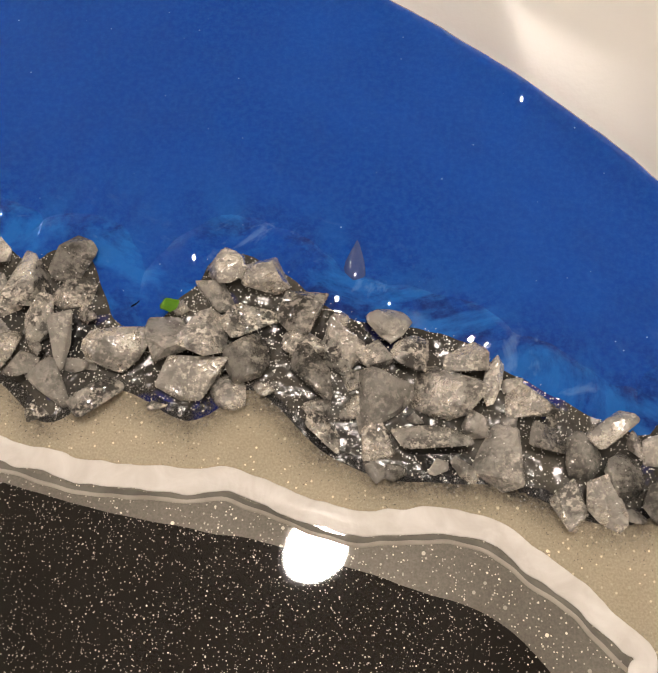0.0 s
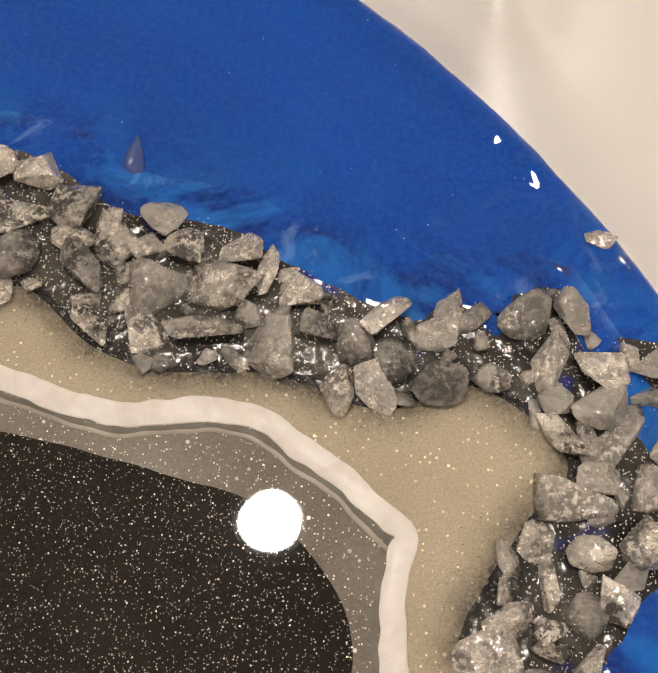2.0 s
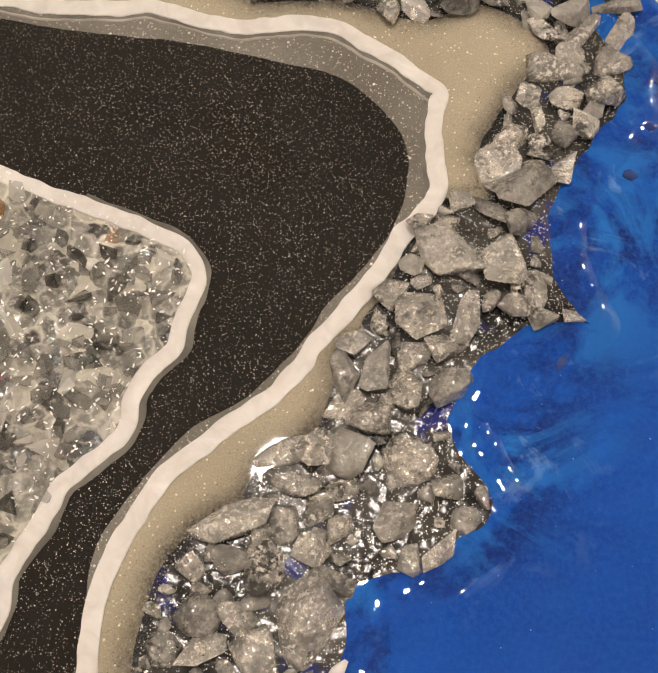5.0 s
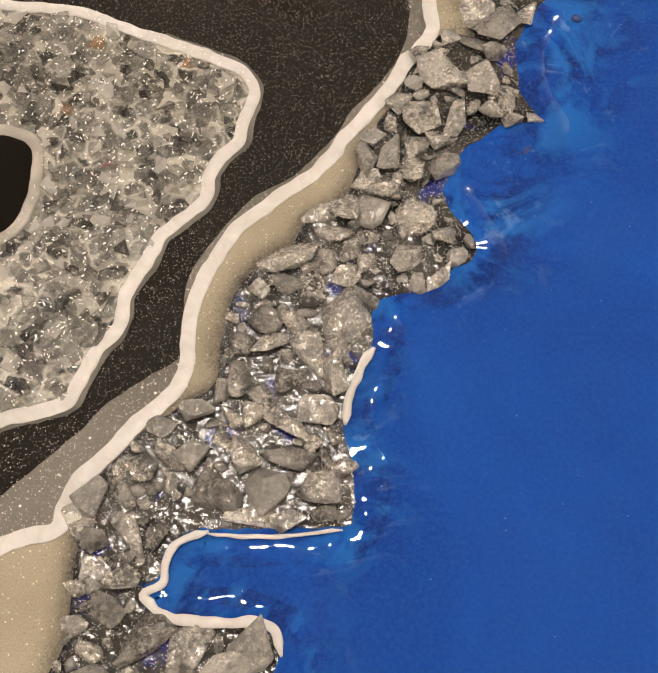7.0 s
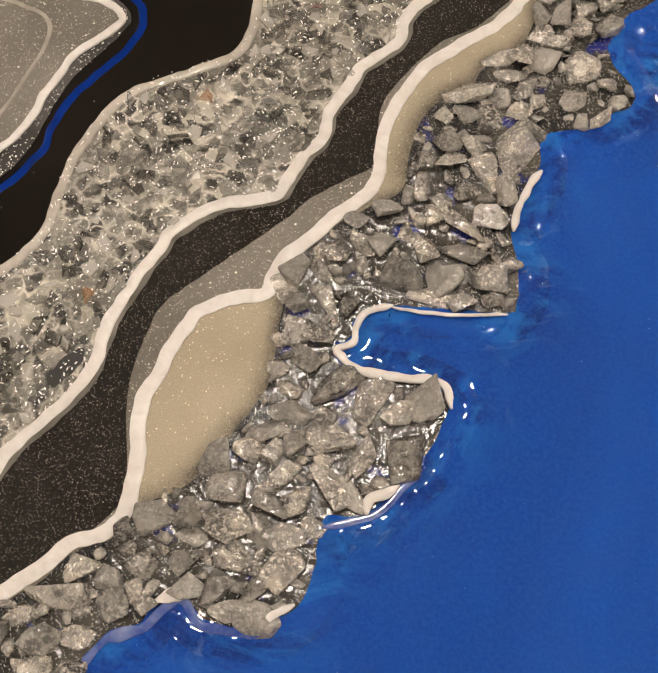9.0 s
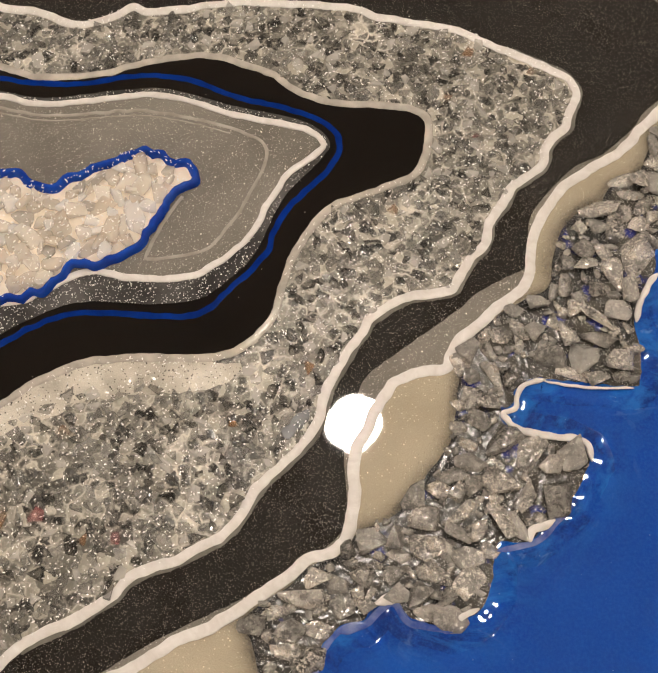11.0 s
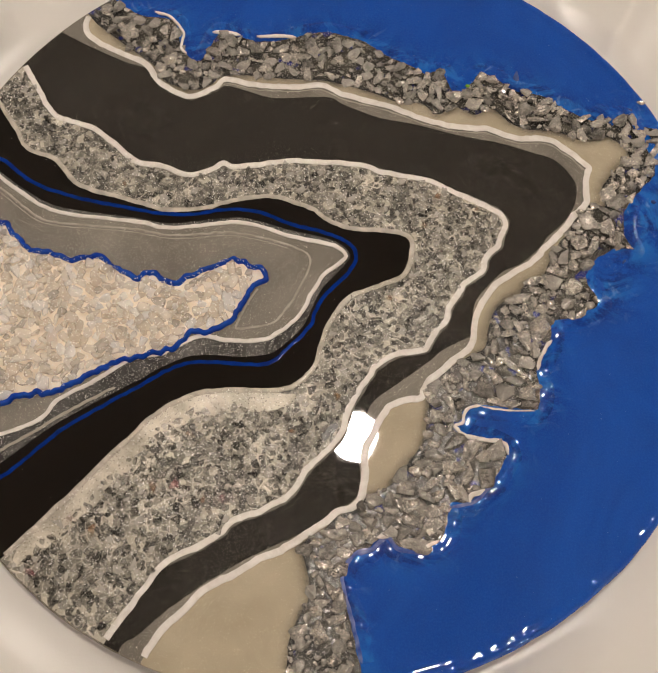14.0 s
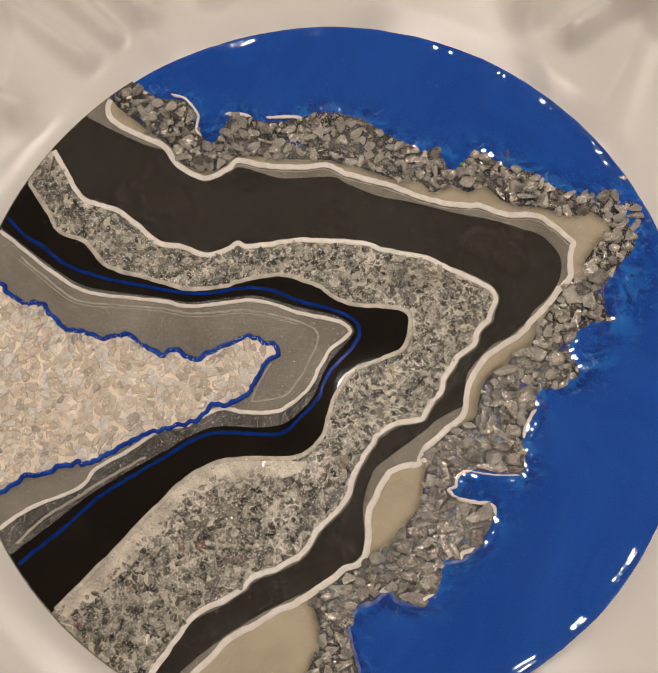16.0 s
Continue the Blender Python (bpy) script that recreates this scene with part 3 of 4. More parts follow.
QUARTZ_EDGE = [
    (-259.1, 39.7), (-232.4, 19.7), (-222.8, 11.7), (-210.8, 7.3), (-198.2, 6.8), (-187, -2.5), (-176.2, -9.8),
    (-164, -9.3), (-152.7, -12.1), (-142.4, -9.7), (-133.4, -8.4), (-121.7, -13.7), (-107.2, -20.3), (-99.9, -15),
    (-84.7, -19.7), (-73.9, -13.2), (-52.1, -0.2), (-39.9, -1.4), (-28.5, -5.2), (-28.8, -11.7), (-37.1, -19.1),
    (-40.2, -29.6), (-44.6, -38.9), (-53.7, -47.4), (-67.2, -50.2), (-74.6, -60.8), (-83, -65.2), (-98, -71.3),
    (-112.8, -77), (-142.2, -99.1), (-152.4, -99.7), (-163.5, -103.9), (-174, -110.6), (-185.3, -113.4),
    (-192.9, -119.5), (-200.3, -126.1), (-221.5, -137.2),
]
GRAVEL_OUTER_A = [
    (-165.6, 188.6), (-143.8, 177.7), (-120.5, 175.8), (-110.4, 153.6), (-96.3, 146.2), (-86.9, 170.3),
    (-73.6, 168.2), (-50.8, 167), (-16.7, 178.8), (10.8, 175.7), (29.7, 165.6), (50.5, 158.1), (58.2, 154.1),
    (68.6, 156.7), (76.9, 143.3), (84, 143.9), (92.6, 156.7), (97.1, 159.7), (107.4, 155.2), (112.7, 151.3),
    (120, 148.4), (129.5, 147.5), (141.2, 145.1), (147.4, 140.7), (170.5, 131.5), (177, 136.6), (185, 129.3),
    (188, 136.5), (198.3, 138.7), (202.2, 131.2), (217.6, 129.9), (218.6, 122.7), (214.5, 105.3), (211.7, 93.1),
    (205.5, 84.4), (197.5, 72.8),
]
GRAVEL_OUTER_B = [
    (193.5, 62.8), (194.8, 48.6), (198.8, 40.6), (188.3, 38.5), (177, 30.2), (171.1, 19.8), (172.8, 11.7),
    (179.5, 0.8), (166, -10.5), (152.9, -15.8), (150.7, -28.1), (144.3, -47.3), (146.3, -60.4), (143.3, -72.1),
    (114.9, -73.2), (109, -72.8), (101.6, -79), (101.4, -83.5), (96.9, -89.5), (103.5, -94), (120.1, -95.2),
    (129.1, -100), (122.6, -117.3), (115.7, -125.6), (108.8, -132), (98.1, -135.2), (97.1, -150.6), (86.3, -162.3),
    (72, -161.9), (64.1, -156.1), (55.6, -164), (47.6, -168.3), (40.9, -182.4), (50.8, -209.3), (56.9, -226.9),
]
GRAVEL_OUTER = GRAVEL_OUTER_A + GRAVEL_OUTER_B
GRAVEL_INNER_A = [
    (-173.2, 166.6), (-149.1, 151.2), (-127.2, 137.7), (-117.3, 126.5), (-98.8, 121.5), (-86.8, 126.3),
    (-75.4, 136.2), (-34.1, 138.2), (-8.8, 139.9), (21.3, 135), (42.3, 129.1), (57, 130.1), (68.8, 123.1),
    (79.2, 130.3), (93.2, 125.9), (103.8, 132.4), (117.1, 122.6), (129.2, 119.2), (144.4, 119.8), (149.5, 119.6),
    (166, 114.8), (179.2, 120.3), (191.7, 114.3), (196.2, 106.9), (190.6, 99.9), (183.2, 89.1), (178.3, 78.3),
    (181.8, 68.3), (170.9, 67.9),
]
GRAVEL_INNER_B = [
    (163.7, 59.9), (158.7, 46.5), (151.3, 34.6), (143.8, 14), (134.3, 8.9), (130.1, 0.1), (124.8, -2.2),
    (116.4, -11.6), (112.7, -25.1), (111.3, -38.1), (103.3, -43.4), (93.7, -50.7), (84.5, -60.8), (79.2, -66.7),
    (81.1, -76.3), (80.6, -83.4), (79.7, -99.7), (72.3, -113.6), (64, -127.3), (50.3, -136.4), (45.3, -144.4),
    (35.1, -149.3), (30.1, -155.8), (21.6, -162.7), (14.6, -170.5), (19.7, -176.1), (24.9, -195.2), (17.6, -215.6),
    (17.8, -234.6),
]
GRAVEL_INNER = GRAVEL_INNER_A + GRAVEL_INNER_B
NOTCH_DRIP = [
    (111.7, -74), (104.7, -76.5), (101.9, -82.1), (101.5, -86), (97.4, -88.4), (98.7, -90.2), (103.4, -93.4),
    (114.9, -94.6), (126.4, -95.1), (129.5, -101.9),
]
THIN_DRIP = [
    (111.1, -74.4), (118.9, -75.3), (130.5, -75), (143.4, -73.5),
]
TIP_DRIP = [
    (109.4, -132.2), (110, -127.9), (114.5, -125.8), (117.4, -123.9),
]
BAY_DRIP = [
    (58.5, -158.9), (62.4, -156.9), (67, -155.1),
]
LOW_DRIP = [
    (85.8, -162.9), (88.4, -159.2), (93.4, -155.7),
]
SIDE_DRIP = [
    (143.7, -48), (145.1, -41.2), (147.6, -34.2), (151.5, -28.1),
]
TOP_DRIP = [
    (-60.7, 168.8), (-48.1, 171.2), (-33.7, 172),
]
CORNER_DRIP = [
    (-134.5, 180.9), (-122.4, 177.4), (-111.7, 165.9), (-111, 153.5), (-106.5, 149.4),
]
TOP_EDGE_DRIP = [
    (-91.6, 168.8), (-80.4, 170), (-72.1, 168.7),
]
# the larger stones: place and size in millimetres, turn in degrees
STONES_A = [
    (51.9, 154.7, 5.9, 5.5, 4), (59.0, 149.1, 9.4, 10.1, 38), (67.1, 154.1, 8.9, 6.4, 56), (68.3, 147.6, 8.2, 5.3, 4),
    (63.9, 141.7, 9.0, 5.1, 82), (55.9, 144.5, 7.0, 7.4, 103), (78.8, 137.1, 11.0, 7.5, 10), (67.9, 137.9, 10.7, 4.1, 92),
    (62.1, 132.9, 6.1, 4.3, 26), (57.6, 135.4, 6.4, 6.7, 5), (68.0, 129.7, 9.3, 5.2, -51), (76.5, 128.1, 8.6, 8.0, 5),
    (95.4, 155.8, 6.9, 7.1, 4), (102.8, 155.0, 9.9, 6.9, -17), (102.3, 146.0, 11.8, 5.9, 15), (88.1, 140.3, 8.7, 8.3, 5),
    (94.2, 141.6, 9.6, 8.2, 69), (92.7, 133.4, 11.6, 7.3, 5), (101.8, 138.1, 9.5, 7.2, 68), (110.5, 147.4, 8.4, 7.8, 4),
]
STONES_B = [
    (111.5, 141.6, 7.0, 4.9, -7), (118.6, 142.0, 8.9, 7.1, 80), (113.9, 136.0, 10.8, 5.1, -54), (126.3, 146.7, 7.6, 6.0, 4),
    (124.4, 141.2, 6.8, 5.0, 4), (127.3, 132.9, 9.6, 9.6, 4), (131.0, 141.6, 6.8, 6.6, 37), (138.1, 135.2, 12.6, 8.8, -2),
    (140.4, 141.8, 7.5, 5.8, 15), (145.2, 138.0, 8.8, 3.0, 81), (142.6, 130.0, 4.4, 4.7, 4), (135.3, 126.4, 12.6, 6.8, -17),
    (147.7, 124.6, 9.7, 8.8, 66), (152.1, 134.5, 8.9, 6.3, -13), (116.6, 126.0, 7.9, 4.3, -63), (166.0, 131.0, 8.0, 7.0, 4),
    (176.4, 134.4, 7.0, 3.0, 49), (175.4, 128.9, 8.9, 5.3, 24), (164.7, 117.9, 9.3, 5.8, -58), (175.2, 119.6, 8.7, 7.2, 24),
]
STONES_C = [
    (183.9, 121.6, 6.4, 5.2, 4), (190.1, 132.5, 9.2, 7.4, 34), (197.7, 134.2, 8.3, 5.3, -73), (193.4, 124.8, 10.0, 4.9, 70),
    (202.5, 124.7, 8.9, 7.7, -41), (194.2, 118.7, 5.6, 5.1, 4), (201.4, 118.1, 10.5, 8.0, 4), (195.0, 112.0, 9.9, 3.6, -50),
    (203.4, 111.2, 11.7, 5.2, 41), (200.4, 105.6, 6.5, 4.9, -17), (196.6, 101.3, 12.4, 6.8, -12), (192.5, 89.6, 8.8, 3.2, 83),
    (198.8, 93.8, 7.2, 5.1, 4), (137.5, 151.6, 4.7, 5.1, 37), (119.2, 159.3, 8.8, 4.1, 85), (169.9, 151.1, 3.8, 3.4, 4),
    (195.8, 142.4, 3.7, 3.3, 4), (212.2, 126.3, 9.5, 5.8, 3), (212.9, 120.6, 11.3, 4.7, 13), (210.4, 104.0, 8.2, 7.3, -19),
]
STONES_D = [
    (207.8, 96.0, 8.2, 8.3, 2), (185.9, 82.9, 7.2, 6.7, -8), (197.7, 84.6, 6.7, 5.6, 90), (202.9, 86.9, 6.7, 5.6, 89),
    (204.9, 90.8, 4.9, 4.3, 2), (182.9, 76.7, 9.4, 8.9, 2), (188.5, 71.3, 12.6, 10.2, 22), (198.1, 76.5, 9.0, 4.7, 61),
    (192.2, 81.9, 4.8, 4.1, 2), (192.6, 79.1, 6.3, 3.3, 2), (174.8, 66.9, 6.2, 4.7, 2), (171.3, 61.4, 5.3, 4.6, 2),
    (165.6, 61.2, 6.0, 3.9, 33), (170.9, 53.9, 15.0, 8.9, -47), (163.6, 51.5, 5.2, 4.4, 2), (183.6, 52.9, 11.1, 9.7, 81),
    (159.7, 44.8, 7.2, 5.9, 32), (165.5, 39.8, 10.2, 9.8, 2), (175.3, 39.8, 11.9, 5.1, 77), (185.3, 42.9, 7.4, 5.7, 2),
]
STONES_E = [
    (180.2, 43.8, 5.0, 3.7, 92), (191.2, 40.4, 5.9, 5.6, 2), (197.4, 40.6, 5.1, 2.8, -8), (220.6, 100.9, 5.8, 2.7, -53),
    (218.5, 88.0, 7.3, 3.4, 2), (212.5, 75.1, 3.1, 2.4, 2), (194.5, 32.3, 6.2, 2.9, 80), (150.0, 26.7, 11.4, 5.2, -82),
    (156.8, 28.1, 10.3, 5.7, 71), (163.7, 30.8, 6.9, 6.5, 1), (154.4, 17.4, 9.0, 6.2, 1), (144.9, 11.1, 8.3, 7.0, 48),
    (151.5, 10.6, 8.9, 9.8, 1), (138.3, 9.8, 10.4, 5.9, 43), (141.1, 3.8, 8.8, 4.8, 12), (148.7, 2.7, 10.1, 4.7, 22),
    (138.4, -3.3, 8.1, 6.7, -61), (145.4, -0.8, 6.8, 4.6, 32), (160.6, -2.4, 9.0, 7.0, 22), (169.1, -8.2, 9.2, 3.3, 41),
]
STONES_F = [
    (129.2, -2.8, 16.4, 7.0, 22), (123.7, -20.5, 8.5, 7.8, 1), (117.7, -26.6, 6.3, 6.6, 1), (124.4, -26.6, 9.5, 5.5, 22),
    (135.4, -29.7, 13.0, 7.4, -70), (141.7, -35.0, 9.6, 7.3, 71), (130.4, -36.7, 7.3, 6.4, 0), (118.0, -36.8, 8.5, 6.2, 82),
    (129.1, -47.7, 13.4, 6.1, -49), (137.1, -44.5, 9.3, 7.3, -20), (121.4, -45.7, 6.1, 6.2, 0), (113.6, -51.9, 7.1, 6.1, 93),
    (130.3, -56.3, 13.1, 6.0, 0), (138.3, -63.6, 10.9, 9.9, 30), (142.8, -59.2, 8.0, 6.0, 0), (112.7, -64.3, 11.9, 9.8, 0),
    (125.5, -64.7, 10.7, 10.0, 81), (121.8, -70.5, 12.8, 4.8, 0), (138.9, -69.9, 5.9, 3.9, 0), (130.6, -71.4, 7.8, 4.8, 10),
]
STONES_G = [
    (101.3, -56.0, 9.3, 4.9, -57), (94.6, -59.0, 8.0, 6.0, 0), (107.3, -55.9, 7.9, 6.2, 31), (98.9, -48.9, 7.1, 5.1, 0),
    (99.2, -75.3, 7.5, 5.9, 84), (93.4, -75.4, 10.7, 4.7, -66), (83.9, -66.4, 8.4, 7.1, 42), (85.3, -76.3, 5.8, 5.7, 0),
    (99.5, -86.4, 5.7, 5.5, 0), (91.8, -84.6, 8.6, 5.5, 0), (88.6, -91.8, 9.6, 6.2, -41), (107.7, -44.8, 8.2, 5.2, 0),
    (143.3, -20.9, 16.6, 11.8, 61), (162.0, 9.5, 12.3, 9.8, 1), (97.9, -98.4, 14.4, 7.6, 47), (107.6, -101.7, 13.1, 8.7, 75),
    (123.2, -100.4, 11.9, 8.6, 46), (87.4, -107.5, 11.3, 6.5, -13), (115.3, -104.6, 8.8, 6.4, 7), (98.6, -113.8, 12.4, 7.6, -3),
]
STONES_H = [
    (107.5, -117.0, 11.5, 4.8, 65), (117.9, -115.7, 15.4, 10.8, 65), (99.5, -125.4, 13.2, 7.5, -44), (104.6, -127.8, 10.7, 5.0, -55),
    (89.3, -114.9, 7.5, 7.6, 7), (76.6, -118.4, 8.7, 7.5, 7), (72.2, -128.9, 12.3, 9.8, 27), (84.3, -132.3, 9.6, 7.4, -53),
    (91.4, -130.1, 8.7, 6.0, 46), (74.6, -138.3, 11.0, 8.4, 7), (55.6, -138.4, 11.0, 8.4, 7), (63.9, -136.1, 8.4, 6.1, 87),
    (88.7, -140.1, 10.9, 7.1, 7), (78.0, -146.8, 11.8, 8.3, -32), (89.6, -148.2, 10.8, 8.1, 36), (72.9, -154.4, 9.3, 7.1, 66),
    (64.9, -147.9, 8.4, 5.9, 27), (83.0, -153.7, 9.4, 4.6, 56), (77.7, -159.5, 10.7, 5.7, 7), (38.8, -152.4, 9.7, 7.0, 7),
]
STONES_I = [
    (45.7, -153.9, 7.2, 5.8, 7), (53.7, -150.5, 8.4, 7.0, 7), (34.6, -159.4, 15.7, 8.0, -12), (48.0, -160.5, 9.1, 8.4, 67),
    (18.9, -169.4, 9.5, 7.9, 7), (31.7, -170.6, 10.5, 6.8, 17), (41.1, -169.3, 8.3, 5.6, 7), (48.7, -172.8, 10.4, 6.7, 27),
    (31.8, -177.2, 8.2, 6.6, 7),
]
STONES = STONES_A + STONES_B + STONES_C + STONES_D + STONES_E + STONES_F + STONES_G + STONES_H + STONES_I
GREEN_PLACE = (86.7, 146.4)


# ---- room ----
def room():
    lo, hi, th = (-3.2, -3.0), (3.2, 3.2), 0.1
    plaster = wall_matter("warm_plaster", (0.48, 0.445, 0.395, 1), (0.56, 0.525, 0.47, 1))
    white = wall_matter("ceiling_paint", (0.80, 0.79, 0.77, 1), (0.86, 0.85, 0.83, 1))
    boards = wall_matter("brown_floor", (0.24, 0.17, 0.11, 1), (0.36, 0.26, 0.18, 1), 6.0)
    for name, a, b, mat in (
        ("floor", (lo[0], lo[1], FLOOR_Z - th), (hi[0], hi[1], FLOOR_Z), boards),
        ("ceiling", (lo[0], lo[1], CEILING_Z), (hi[0], hi[1], CEILING_Z + th), white),
        ("wall_west", (lo[0] - th, lo[1], FLOOR_Z), (lo[0], hi[1], CEILING_Z), plaster),
        ("wall_east", (hi[0], lo[1], FLOOR_Z), (hi[0] + th, hi[1], CEILING_Z), plaster),
        ("wall_south", (lo[0], lo[1] - th, FLOOR_Z), (hi[0], lo[1], CEILING_Z), plaster),
        ("wall_north", (lo[0], hi[1], FLOOR_Z), (hi[0], hi[1] + th, CEILING_Z), plaster),
    ):
        bm = bmesh.new()
        box(bm, a, b)
        tagged(part(name, bm, mat, smooth=False), kind="structure")


def downlight():
    lamp = tagged(new("ceiling_downlight"), "round white ceiling downlight, switched on", "lamp", "ceiling downlights")
    bm = bmesh.new()
    bmesh.ops.create_cone(bm, cap_ends=True, segments=48, radius1=0.098, radius2=0.098, depth=0.006, matrix=Matrix.Translation((0, 0, -0.009)))
    part("diffuser", bm, glow("lamp_glow", LAMP_COLOUR, LAMP_STRENGTH), lamp, smooth=False)
    bm = bmesh.new()
    rows = []
    for i in range(48):
        a = math.tau * i / 48
        rows.append([bm.verts.new((r * math.cos(a), r * math.sin(a), z)) for r, z in ((0.100, 0.0), (0.100, -0.013), (0.106, -0.016), (0.118, -0.010), (0.120, 0.0))])
    for a, b in zip(rows, rows[1:] + rows[:1]):
        for k in range(4):
            bm.faces.new((a[k], b[k], b[k + 1], a[k + 1]))
    part("ring", bm, wall_matter("lamp_ring_paint", (0.75, 0.75, 0.74, 1), (0.8, 0.8, 0.79, 1)), lamp)
    return lamp


def table():
    ob = tagged(new("table"), "wooden table covered by a white satin cloth", "table")
    wood = wall_matter("table_wood", (0.20, 0.12, 0.07, 1), (0.32, 0.20, 0.12, 1), 8.0)
    top = TABLE_Z - 0.006
    bm = bmesh.new()
    box(bm, (-0.62, -0.6, top - 0.03), (0.62, 0.66, top))
    bmesh.ops.bevel(bm, geom=bm.edges[:], offset=0.004, segments=2, affect="EDGES")
    part("tabletop", bm, wood, ob, smooth=False)
    for x in (-0.55, 0.55):
        for y in (-0.53, 0.59):
            bm = bmesh.new()
            box(bm, (x - 0.03, y - 0.03, FLOOR_Z), (x + 0.03, y + 0.03, top - 0.03))
            part("leg", bm, wood, ob, smooth=False)


def fold(x, y, x0, y0, x1, y1, width, height):
    """A soft ridge from one place to another."""
    dx, dy = x1 - x0, y1 - y0
    u = ((x - x0) * dx + (y - y0) * dy) / (dx * dx + dy * dy)
    k = max(0.0, min(1.0, u))
    d = math.hypot(x - x0 - k * dx, y - y0 - k * dy) / width
    return height * math.exp(-d * d) * (1 - 0.4 * k)


FOLDS = [
    (-0.17, 0.25, -0.40, 0.50, 0.010, 0.007), (-0.21, 0.21, -0.55, 0.40, 0.009, 0.006), (-0.12, 0.28, -0.26, 0.60, 0.012, 0.007),
    (-0.25, 0.16, -0.58, 0.22, 0.012, 0.006), (-0.19, 0.23, -0.46, 0.42, 0.007, 0.005), (0.16, 0.265, 0.20, 0.30, 0.009, 0.010),
    (0.20, 0.30, 0.25, 0.295, 0.010, 0.011), (0.25, 0.295, 0.28, 0.25, 0.010, 0.010), (0.28, 0.25, 0.27, 0.18, 0.009, 0.007),
    (0.315, 0.30, 0.34, 0.18, 0.013, 0.012), (0.10, 0.33, 0.30, 0.36, 0.014, 0.009), (0.13, 0.285, 0.18, 0.36, 0.012, 0.008),
    (0.29, 0.14, 0.52, 0.09, 0.016, 0.007), (0.30, -0.14, 0.50, -0.22, 0.018, 0.007), (0.2, -0.30, 0.32, -0.50, 0.014, 0.006),
]


def satin_cloth():
    bm, n = bmesh.new(), 420
    grid = []
    for j in range(n + 1):
        row = []
        for i in range(n + 1):
            x, y = -0.66 + 1.32 * i / n, -0.62 + 1.32 * j / n
            r = math.hypot(x, y)
            away = max(0.0, min(1.0, (r - 0.258) / 0.022))
            z = TABLE_Z + 0.001 + 2.4 * away * sum(fold(x, y, *f) for f in FOLDS)
            z += away * 0.012 * max(0.0, noise.noise((x * 5.0, y * 6.0, 3.0))) + away * 0.002 * max(0.0, noise.noise((x * 19, y * 19, 7.0)))
            crease = 1 - abs(noise.noise((x * 5 + 0.6 * noise.noise((x * 3, y * 3, 2.0)), y * 3.2, 11.0)))
            z += away * 0.010 * max(0.0, crease) ** 6
            row.append(bm.verts.new((x, y, z)))
        grid.append(row)
    for a, b in zip(grid, grid[1:]):
        for i in range(n):
            bm.faces.new((a[i], a[i + 1], b[i + 1], b[i]))
    tagged(part("satin_cloth", bm, CLOTH), "creased white satin cloth spread under the round panel", "cloth")


room()
first_lamp = downlight()
first_lamp.matrix_basis = pose(LAMPS[0][0], LAMPS[0][1], CEILING_Z)
# unseen copies, added for more light and glints
for x, y in LAMPS[1:]:
    copy_thing(first_lamp, pose(x, y, CEILING_Z))
table()
satin_cloth()

# ---- the round resin panel ----
panel = tagged(new("geode_panel"), "round glossy resin panel with black bands, silver stones and quartz", "wall art")


